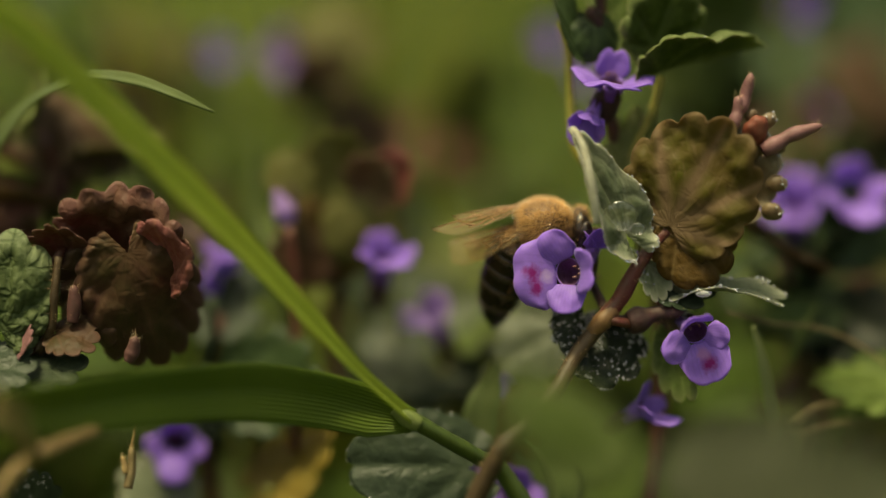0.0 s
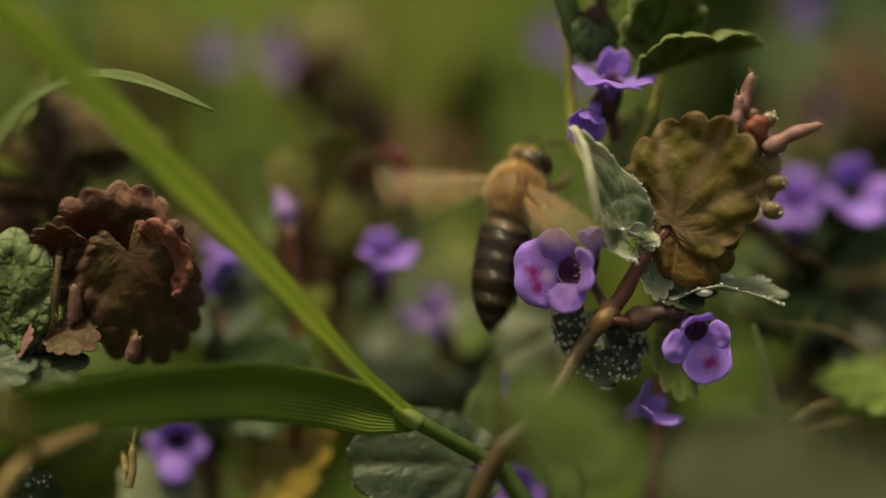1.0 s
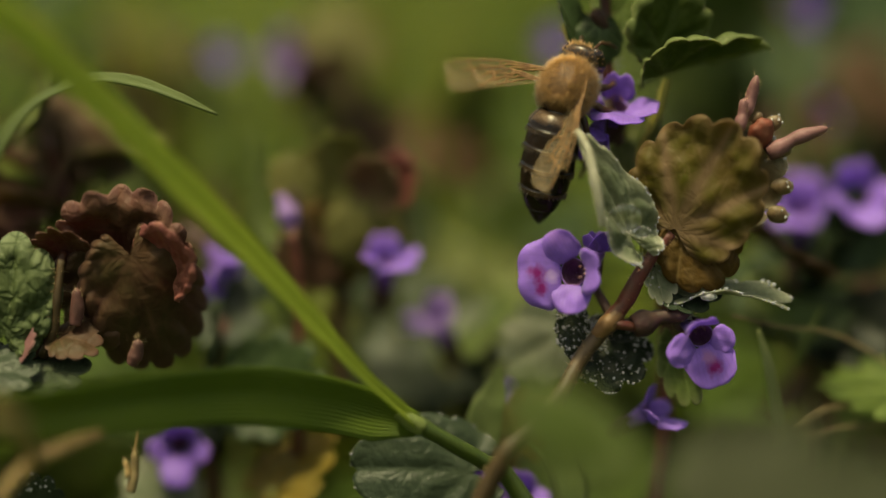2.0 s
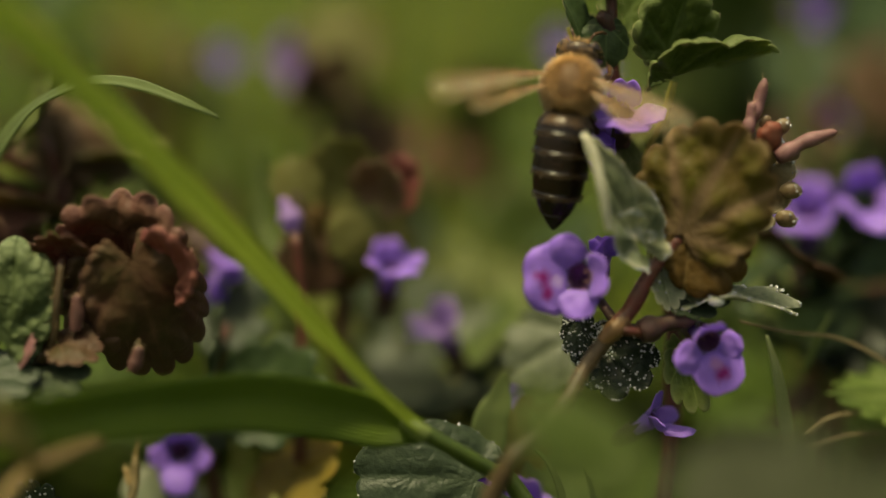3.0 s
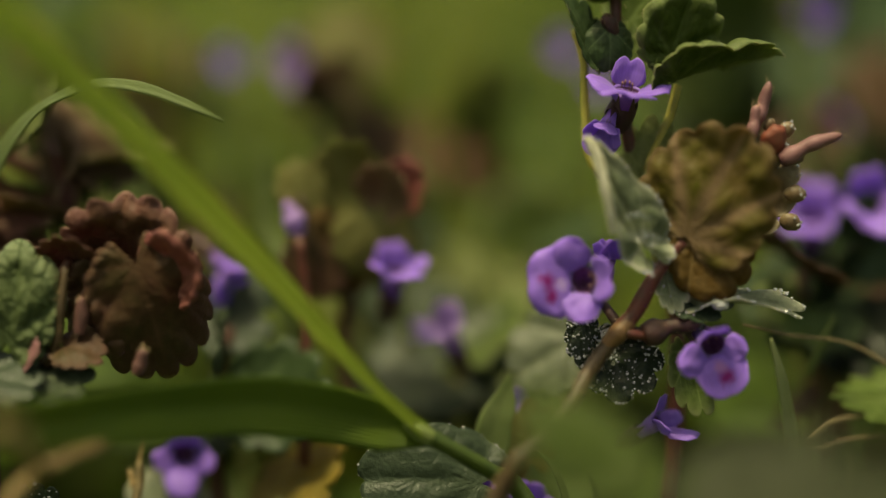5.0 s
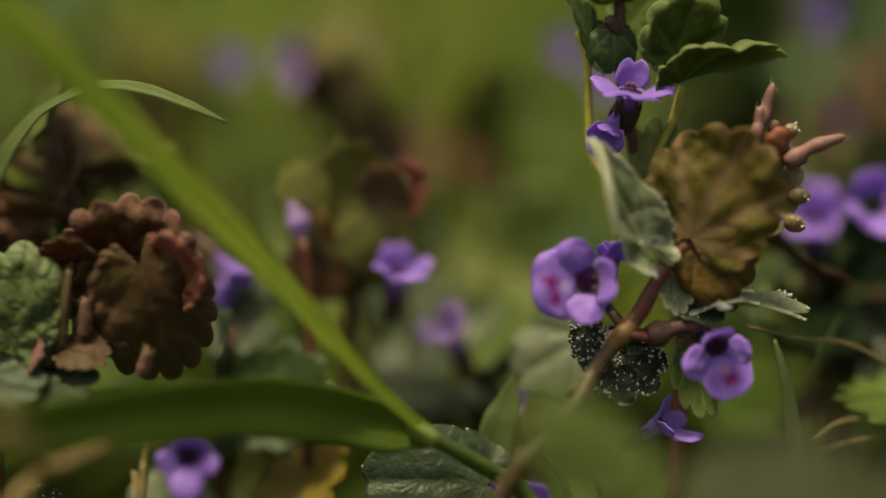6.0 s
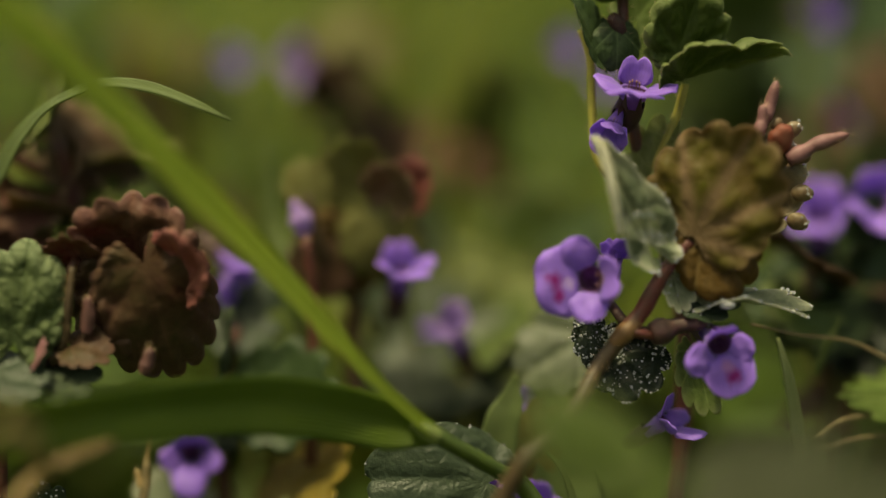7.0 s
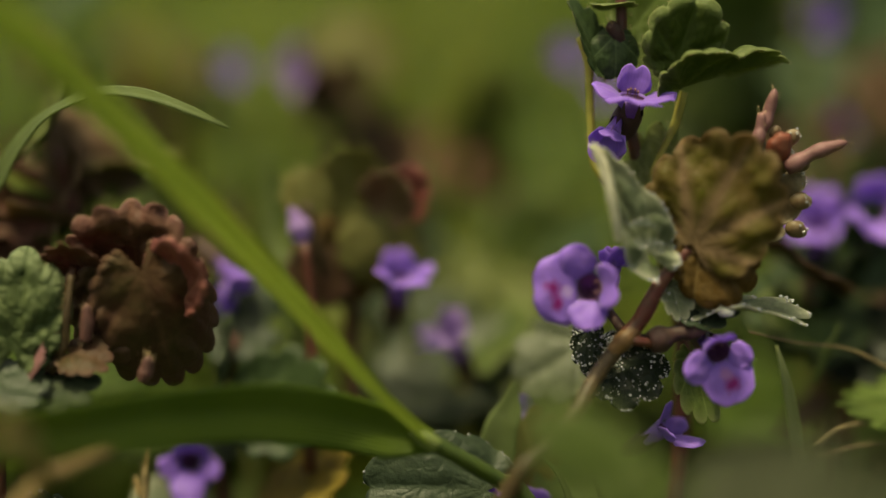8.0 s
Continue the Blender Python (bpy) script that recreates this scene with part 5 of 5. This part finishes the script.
def tufts():
    for k, (p, n, h, m, label) in enumerate((
            ((-11.5, 153.46, 10.44), 16, 52, GRASS_LIGHT, "light green grass tuft on the lawn"), ((-0.35, 183.52, 7.57), 16, 60, GRASS_LIGHT, "light green grass tuft on the lawn"),
            ((-9.14, 222.93, 0.62), 14, 66, GRASS_LIGHT, "light green grass tuft on the lawn"), ((-30.02, 173.13, 6.82), 12, 56, GRASS_LIGHT, "light green grass tuft on the lawn"),
            ((6.53, 57.76, 17.18), 14, 24, GRASS_DARK, "deep green grass tuft on the lawn"), ((0.98, 77.76, 15.03), 14, 28, GRASS_DARK, "deep green grass tuft on the lawn"),
            ((13.5, 83.42, 17.61), 12, 30, GRASS, "green grass tuft on the lawn"), ((-37.36, 104.26, 19.49), 10, 42, GRASS_DARK, "deep green grass tuft on the lawn"),
            ((22.78, 63.83, 21.67), 12, 32, GRASS_DARK, "deep green grass tuft on the lawn"), ((45.21, 93.21, 15.58), 12, 40, GRASS_DARK, "deep green grass tuft on the lawn"),
            ((-50.62, 113.37, 14.26), 12, 50, GRASS, "green grass tuft on the lawn"),
            # light tufts added to brighten the dim middle of the background
            ((-14.66, 54.38, 15.68), 14, 34, GRASS_LIGHT, "low light green grass tuft, added to brighten the background"), ((-7.38, 52.44, 16.16), 14, 36, GRASS_LIGHT, "low light green grass tuft, added to brighten the background"), ((-0.78, 56.32, 15.21), 14, 36, GRASS_LIGHT, "low light green grass tuft, added to brighten the background"),
            ((2.44, 46.09, 24.8), 7, 50, GRASS_DARK, "deep green grass tuft on the lawn"), ((8.16, 50.01, 23.98), 7, 50, GRASS_LIGHT, "light green grass tuft on the lawn"), ((-40.75, 58.82, 22.13), 7, 52, GRASS_DARK, "deep green grass tuft on the lawn"),
            # light tufts added in place of the lit haze behind the blade
            ((-9.91, 36.46, 17.95), 18, 34, GRASS_LIGHT, "low light green grass tuft, added to brighten the background"), ((-3.98, 33.55, 18.69), 18, 34, GRASS_LIGHT, "low light green grass tuft, added to brighten the background"), ((1.08, 37.91, 17.58), 18, 34, GRASS_LIGHT, "low light green grass tuft, added to brighten the background"),
            ((-10.95, 71.66, 20.04), 9, 40, GRASS_LIGHT, "light green grass tuft on the lawn"), ((-3.94, 80.01, 20.83), 9, 46, GRASS_DARK, "deep green grass tuft on the lawn"),
            ((4.48, 69.95, 21.6), 9, 38, GRASS_LIGHT, "light green grass tuft on the lawn"), ((9.94, 88.84, 19.09), 9, 48, GRASS_DARK, "deep green grass tuft on the lawn"),
            ((-20.4, 93.61, 17.49), 9, 46, GRASS_DARK, "deep green grass tuft on the lawn"), ((14.73, 63.83, 21.67), 8, 34, GRASS, "green grass tuft on the lawn"))):
        tuft((p[0], p[1], -3), n, h, m, label, 60 + k)


# ---- the bee ----
def bee():
    """A honey bee: x runs to the head, z to the back; the thorax is at the origin."""
    body = thing("honey_bee", (0, 0, 0), "honey bee with furry tan thorax and dark banded abdomen", "bee")
    rng = random.Random(7)
    bm = bmesh.new()
    ball(bm, (0, 0, 0), 2.0, 4, (1.1, 1.0, 0.95))
    for v in bm.verts:
        v.co *= 1 + 0.03 * noise.noise(v.co * 1.5)
    thorax = part("thorax", bm, THORAX, body, "tan furry thorax")
    bm = bmesh.new()
    while len(bm.verts) < 4 * 7000:
        d = Vector((rng.gauss(0, 1), rng.gauss(0, 1), rng.gauss(0.15, 1))).normalized()
        p = Vector((d.x * 2.18, d.y * 1.98, d.z * 1.88))
        if d.x < -0.8 or (d.z > 0.8 and abs(d.y) < 0.35 and rng.random() < 0.7):
            continue
        q = d * 4.5
        lean = d + Vector((-0.45 + 0.6 * noise.noise(q), 0.6 * noise.noise(q + Vector((7, 0, 0))), 0.6 * noise.noise(q + Vector((0, 7, 0))))) + Vector((rng.gauss(0, 0.16), rng.gauss(0, 0.16), rng.gauss(0, 0.16)))
        spike(bm, p, p + lean.normalized() * rng.uniform(0.25, 0.75), 0.02)
    tagged(part("fur", bm, FUR, thorax, "golden tan fur"), kind="stuff")
    # abdomen: six overlapping rings along a line that bends down
    bm = bmesh.new()
    tube(bm, [(-1.6, 0, -0.2), (-2.2, 0, -0.35)], [0.7, 0.9], 12, 3)
    abdomen = part("abdomen", bm, BEE_DARK, body, "dark banded abdomen")
    line = smooth_path([(-1.9, 0, -0.3), (-3.6, 0, -0.45), (-5.5, 0, -0.8), (-8.0, 0, -1.3), (-10.4, 0, -2.05)], 16)

    def girth(s):
        return 2.0 * min(1.0, (s + 0.12) / 0.24) ** 0.5 * max(0.0, 1 - max(0.0, (s - 0.52) / 0.48) ** 2.0) ** 0.85 + 0.03
    marks = (0.0, 0.19, 0.37, 0.54, 0.7, 0.85, 1.0)
    for k in range(6):
        a, b = marks[k], min(1.0, marks[k + 1] + 0.015)
        bm = bmesh.new()
        _, lr, _ = layers(bm)
        rings = []
        for i in range(7):
            s = a + (b - a) * i / 6
            q = s * (len(line) - 1)
            c = line[int(q)].lerp(line[min(int(q) + 1, len(line) - 1)], q - int(q))
            t = (line[min(int(q) + 2, len(line) - 1)] - line[max(int(q) - 2, 0)]).normalized()
            side = Vector((0, 1, 0))
            o = t.cross(side)
            r = girth(s) * (0.95 + 0.065 * i / 6) + (0 if i else -0.04)
            ring = []
            for h in np.linspace(0, 2 * math.pi, 28, endpoint=False):
                v = bm.verts.new(c + side * math.cos(h) * r + o * math.sin(h) * r * 0.88)
                v[lr] = (0.05 + 0.4 * i / 6 if k < 1 else i / 6) if k < 5 else 0.6 + 0.4 * i / 6
                ring.append(v)
            rings.append(ring)
        for p, q in zip(rings, rings[1:]):
            for h in range(28):
                bm.faces.new((p[h], p[(h + 1) % 28], q[(h + 1) % 28], q[h]))
        bm.faces.new(rings[0])
        bm.faces.new(rings[-1][::-1])
        part("segment", bm, SEGMENT, abdomen)
    bm = bmesh.new()
    for k in range(0, 5):
        for _ in range(620 if k == 0 else 260):
            s = marks[k] + rng.uniform(0.0, 0.13 if k == 0 else 0.05)
            q = s * (len(line) - 1)
            c = line[int(q)]
            t = (line[min(int(q) + 2, len(line) - 1)] - line[max(int(q) - 2, 0)]).normalized()
            h = rng.uniform(0, 6.283) if rng.random() < 0.5 else rng.choice((0.0, 3.1416)) + rng.gauss(0, 0.25)
            n = Vector((0, 1, 0)) * math.cos(h) + t.cross(Vector((0, 1, 0))) * math.sin(h) * 0.88
            p = c + n * girth(s) * 0.97
            d = n * rng.uniform(0.35, 0.9) + t + Vector((rng.gauss(0, 0.2), rng.gauss(0, 0.2), rng.gauss(0, 0.2)))
            spike(bm, p, p + d.normalized() * rng.uniform(0.2, 0.5), 0.022)
    tagged(part("down", bm, FUR_BAND, abdomen, "pale downy bands"), kind="stuff")
    # head
    bm = bmesh.new()
    ball(bm, (0, 0, 0), 1.38, 3, (0.62, 1.12, 1.0))
    head_at = Matrix.Translation(Vector((2.55, 0, -0.35)) * MM) @ Euler((0, 0.35, 0)).to_matrix().to_4x4()
    head = part("head", bm, BEE_DARK, body, "dark head", head_at)
    for s in (1, -1):
        bm = bmesh.new()
        ball(bm, (0, 0, 0), 1.0, 3, (0.62, 0.5, 1.08), Euler((s * 0.25, 0, s * 0.5)).to_matrix())
        part("eye", bm, EYE, head, "glossy dark eye", head_at @ Matrix.Translation(Vector((0.25, s * 1.2, 0.1)) * MM))
        bm = bmesh.new()
        tube(bm, [(0.85, s * 0.3, 0.1), (1.5, s * 0.75, 0.55), (1.75, s * 0.85, 0.5), (2.6, s * 1.15, -0.3), (3.1, s * 1.3, -1.0)], [0.1, 0.1, 0.13, 0.12, 0.1], 7, 4)
        part("antenna", bm, BEE_LEG, head, "dark bent antenna", head_at)
    bm = bmesh.new()
    tube(bm, [(0.7, 0, -1.0), (1.0, 0, -1.9), (1.1, 0, -3.0)], [0.3, 0.2, 0.08], 7, 4)
    part("tongue", bm, BEE_LEG, head, "brown tongue", head_at)
    bm = bmesh.new()
    for _ in range(260):
        d = Vector((rng.gauss(-0.2, 1), rng.gauss(0, 0.7), rng.gauss(0.6, 0.8))).normalized()
        p = Vector((d.x * 0.9, d.y * 1.6, d.z * 1.45))
        spike(bm, p, p + (d + Vector((0.2, 0, 0.2))).normalized() * rng.uniform(0.2, 0.5), 0.022)
    tagged(part("down", bm, FUR, head, "short tan hair", head_at), kind="stuff")
    # legs: thigh, shin and foot in one bent limb
    limbs = (
        [(1.0, 1.1, -1.3), (1.7, 2.1, -1.9), (2.7, 2.0, -3.1), (3.3, 1.5, -4.0), (3.9, 1.2, -4.3)],
        [(0.1, 1.2, -1.5), (0.0, 2.5, -2.1), (0.7, 2.6, -3.7), (1.4, 2.1, -4.8), (2.1, 1.8, -5.1)],
        [(-0.8, 1.1, -1.4), (-2.0, 1.9, -2.2), (-2.8, 2.0, -3.8), (-3.6, 1.8, -5.0), (-4.4, 1.6, -5.6)],
    )
    for k, pts in enumerate(limbs):
        for s in (1, -1):
            q = [(x, y * s, z) for x, y, z in pts]
            bm = bmesh.new()
            tube(bm, q, [0.22, 0.3, 0.2, 0.26 if k == 2 else 0.18, 0.16, 0.12, 0.07], 8, 5)
            limb = part("leg", bm, BEE_LEG, body)
            bm = bmesh.new()
            for _ in range(90):
                f = rng.uniform(0.05, 0.95) * (len(q) - 1)
                p = Vector(q[int(f)]).lerp(Vector(q[int(f) + 1]), f - int(f))
                d = Vector((rng.gauss(0, 1), rng.gauss(0, 1), rng.gauss(0, 1))).normalized()
                spike(bm, p + d * 0.12, p + d * rng.uniform(0.3, 0.5), 0.02)
            tagged(part("bristles", bm, FUR, limb, "tan bristles"), kind="stuff")
    # wings: x along the wing from its root
    wings = []
    for s in (1, -1):
        for kind, length, width, root in (("forewing", 9.0, 2.3, (0.5, 1.65 * s, 1.25)), ("hindwing", 6.2, 1.6, (-0.4, 1.6 * s, 1.15))):
            grid = []
            for i in range(19):
                f = i / 18
                lead = 0.16 * width * math.sin(f * math.pi) - 0.1 * width * f
                chord = width * (0.16 + 0.95 * math.sin(min(1, f * 1.12) * math.pi / 2) ** 1.2) * math.sqrt(max(0.0, 1 - max(0, (f - 0.72) / 0.28) ** 2.4)) + 0.03
                row = []
                for j in range(8):
                    u = j / 7
                    ragged = 0.12 * noise.noise(Vector((f * 9, s, length))) * u if f > 0.4 else 0
                    row.append(Vector((f * length, s * (lead * -1 + u * chord + ragged), 0.12 * math.sin(u * 7 + f * 2) * f + 0.25 * u * f)))
                grid.append(row)
            bm = bmesh.new()
            sheet(bm, grid, 0.015)
            w = part(kind, bm, WING, body, "clear brownish wing", Matrix.Translation(Vector(root) * MM))
            bm = bmesh.new()
            for j0, j1, i0, i1 in ((0, 0, 0, 17), (1, 2, 0, 15), (1, 4, 0, 13), (2, 6, 0, 11), (4, 0, 12, 14), (0, 3, 8, 8), (3, 6, 9, 9)):
                if i0 == i1:
                    pts = [grid[i0][j] for j in range(j0, j1 + 1)]
                else:
                    pts = [grid[i][int(round(j0 + (j1 - j0) * (i - i0) / (i1 - i0)))] for i in range(i0, i1 + 1)]
                if len(pts) > 1:
                    tube(bm, pts, [0.085, 0.065, 0.045], 5, 2)
            tagged(part("venation", bm, WING_VEIN, w, "brown wing veins"), kind="stuff")
            wings.append((w, s, kind, root))
    return body, wings, abdomen


ground()
lawn()
carpet()
ivy, ivy_flowers = main_plant()
upright_ivy, upright_flowers = upper_plant()
red_plant()
grass_plant()
arched_blade()
straws()
background()
tufts()
honey_bee, bee_wings, bee_abdomen = bee()


# ---- what moves ----
def wing_pose(s, root, sweep, lift, pitch=0):
    """A wing's place on the bee: sweep 0 points to the tail, 90 straight out; lift raises the tip."""
    return Matrix.Translation(Vector(root) * MM) @ Euler((0, 0, radians(s * (180 - sweep))), "XYZ").to_matrix().to_4x4() @ Euler((radians(s * pitch), radians(-lift), 0), "XYZ").to_matrix().to_4x4()


def eased(rows):
    """Rows with steps put in between wherever a wing turns far from one row to the next."""
    out = [rows[0]]
    for t, m in rows[1:]:
        t0, m0 = out[-1]
        a, b = m0.to_quaternion(), m.to_quaternion()
        n = 1 + int(math.degrees(a.rotation_difference(b).angle % (2 * math.pi)) // 75)
        for k in range(1, n):
            q = a.slerp(b, k / n).to_matrix().to_4x4()
            q.translation = m.translation
            out.append((t0 + (t - t0) * k / n, q))
        out.append((t, m))
    return out


def motions():
    # flight and climbing of the bee
    walk(honey_bee, [
        (0.0, pose(0.0074, 0.0018, 0.0353, 22, -7, 2)),
        (0.5, pose(0.0073, 0.0018, 0.0353, 22, -9, 2)),
        (0.7, pose(0.0068, 0.0020, 0.0360, 17, -34, 8)),
        (0.8, pose(0.0067, 0.0031, 0.0360, 19, -39, 10)),
        (0.9, pose(0.0062, 0.0028, 0.0362, 25, -54, 17)),
        (1.0, pose(0.0053, 0.0023, 0.0376, 8, -61, 48)),
        (1.1, pose(0.0052, 0.0022, 0.0406, 14, -42, 11)),
        (1.2, pose(0.0061, 0.0016, 0.0414, 14, -43, 11)),
        (1.3, pose(0.0052, 0.0017, 0.0439, 5, -69, 33)),
        (1.4, pose(0.0066, 0.0018, 0.0444, 8, -68, 38)),
        (1.5, pose(0.0071, 0.0019, 0.0449, 14, -65, 40)),
        (1.6, pose(0.0079, 0.0020, 0.0451, 22, -63, 40)),
        (1.7, pose(0.0084, 0.0021, 0.0455, 17, -64, 51)),
        (2.2, pose(0.0089, 0.0025, 0.0458, 19, -41, 48)),
        (2.8, pose(0.0102, 0.0026, 0.0464, 16, -24, 49)),
        (2.9, pose(0.0098, 0.0026, 0.0463, 14, -27, 52)),
        (3.0, pose(0.0086, 0.0022, 0.0460, 14, -64, 63)),
        (3.1, pose(0.0090, 0.0022, 0.0461, 29, -60, 52)),
        (3.2, pose(0.0151, 0.0025, 0.0459, 49, -35, 16)),
        (3.3, pose(0.0165, 0.0032, 0.0463, 49, -46, 26)),
        (3.4, pose(0.0175, 0.0030, 0.0461, 51, -45, 30)),
        (3.5, pose(0.0178, 0.0031, 0.0458, 47, -42, 32)),
        (3.6, pose(0.0183, 0.0072, 0.0427, 38, -26, 26)),
        (3.7, pose(0.0190, 0.0101, 0.0418, 27, -6, 26)),
        (3.8, pose(0.0200, 0.0104, 0.0395, 21, 11, 22)),
        (3.9, pose(0.0205, 0.0102, 0.0389, 21, 11, 22)),
        (4.0, pose(0.0211, 0.0102, 0.0385, 13, -3, 16)),
        (4.05, pose(0.0268, 0.0080, 0.0430, 6, 6, 84)),
        (4.08, pose(0.0289, 0.0053, 0.0447, 1, -5, 172)),
        (4.1, pose(0.0291, 0.0050, 0.0448, 1, -5, 172)),
        (4.12, pose(0.0295, 0.0050, 0.0447, 1, -5, 172)),
        (4.2, pose(0.0335, 0.0047, 0.0415, 0, -3, -168)),
        (4.3, pose(0.0279, 0.0050, 0.0412, -6, -13, -176)),
        (4.4, pose(0.0280, 0.0059, 0.0403, -6, -13, -176)),
        (4.5, pose(0.0295, 0.0181, 0.0327, 4, -1, 139)),
        (4.6, pose(0.0433, 0.0152, 0.0261, 4, -3, 134)),
        (4.8, pose(0.0582, 0.0289, 0.0259, 6, -5, 84)),
        (5.5, pose(0.0676, 0.0480, 0.0433, 6, -5, 84)),
        (6.3, pose(0.0479, 0.0315, 0.0379, 0, -17, 132)),
        (6.4, pose(0.0376, 0.0205, 0.0438, -14, -33, 149)),
        (6.46, pose(0.0245, 0.0134, 0.0460, 15, -72, 81)),
        (6.5, pose(0.0239, 0.0137, 0.0472, 15, -72, 81)),
        (6.54, pose(0.0238, 0.0140, 0.0486, 6, -72, 90)),
        (6.6, pose(0.0234, 0.0212, 0.0614, -26, -69, 124)),
        (7.0, pose(0.0136, 0.0432, 0.0928, -11, -52, 109)),
        (8.0, pose(0.0046, 0.0872, 0.1316, -11, -52, 109)),
    ])
    # the abdomen hangs down from the waist while the bee clings
    waist = Matrix.Translation(Vector((-1.7, 0, -0.25)) * MM)
    bends = ((0.0, 60), (0.5, 58), (0.7, 36), (0.9, 20), (1.0, 6), (1.1, 4), (1.3, 10), (1.5, 26), (1.6, 24), (1.7, 20), (2.2, 34), (2.8, 54), (2.9, 50), (3.0, 14), (3.2, 10), (3.4, 5), (3.6, 10), (4.1, 12), (8.0, 12))
    walk(bee_abdomen, [(t, waist @ Euler((0, radians(-a), 0)).to_matrix().to_4x4() @ waist.inverted()) for t, a in bends])
    # wings: half spread while it feeds, beating in flight
    for w, s, kind, root in bee_wings:
        back = 0.0 if kind == "forewing" else 8.0
        if s > 0:
            rest = [(0.9, 62, 25)]
            turns = ((0.0, (6, -1, -166)), (0.5, (6, -1, -166))), ((1.5, (-50, -30, 148)), (1.6, (-21, 3, 117)), (1.7, (-19, 9, 102)), (2.2, (-20, 20, 90)), (2.8, (-25, 39, 67)), (2.92, (-25, 36, 75))), ((3.3, (60, -30, 60)), (3.5, (66, -40, 55)), (3.9, (67, -30, 50)))
        else:
            rest = [(0.9, 30, 20)]
            turns = ((0.0, (153, 18, 152)), (0.5, (153, 18, 152))), ((1.5, (30, 6, -175)), (1.7, (30, 6, -178)), (2.8, (23, 6, -161)), (2.92, (23, 6, -150))), ((3.3, (-39, 55, 155)), (3.5, (-39, 55, 155)), (3.9, (-39, 55, 155)))
        quiet = [(t, wing_pose(s, root, sw - back, li, 48 if s > 0 else 55)) for t, sw, li in rest]
        held = [[(t, pose(*(c * MM for c in root), a, b, c3 - s * back)) for t, (a, b, c3) in part_rows] for part_rows in turns]
        beat = [[(k / 30, wing_pose(s, root, 74 - back, (17, 57, -24)[k % 3], 20)) for k in range(a, b)] for a, b in ((29, 44), (89, 96), (120, 241))]
        walk(w, eased(held[0] + quiet + beat[0] + held[1] + beat[1] + held[2] + beat[2]))
    # the upper flower nods under the bee's weight
    nod(upright_flowers["upper"], ((0.0, 0, 0), (1.2, 0, 0), (1.35, -0.3, 2), (1.5, -1.3, 8), (1.6, -1.7, 12), (2.8, -1.5, 12), (2.95, -1.9, 14), (3.12, -1.5, 10), (3.2, -0.4, 3), (3.5, -0.5, 6), (3.7, -0.35, 6), (3.9, -0.35, 8), (4.05, -0.2, 3), (4.2, 0, 0), (8.0, 0, 0)))
    nod(upright_flowers["below"], ((0.0, 0, 0), (1.35, 0, 0), (1.6, -0.9, 6), (3.1, -0.9, 6), (3.3, -0.1, 0), (8.0, 0, 0)))
    nod(ivy_flowers["main"], ((0.0, 0, 0), (0.9, 0, 0), (1.3, 0.1, 0), (3.0, 0.25, -9), (8.0, 0.25, -10)))


def nod(part_ob, rows):
    """A flower sinks by so many mm and turns about its own cross axis."""
    rest = part_ob.matrix_basis.copy()
    walk(part_ob, [(t, Matrix.Translation((0, 0, dz * MM)) @ rest @ Euler((0, radians(a), 0)).to_matrix().to_4x4()) for t, dz, a in rows])


motions()
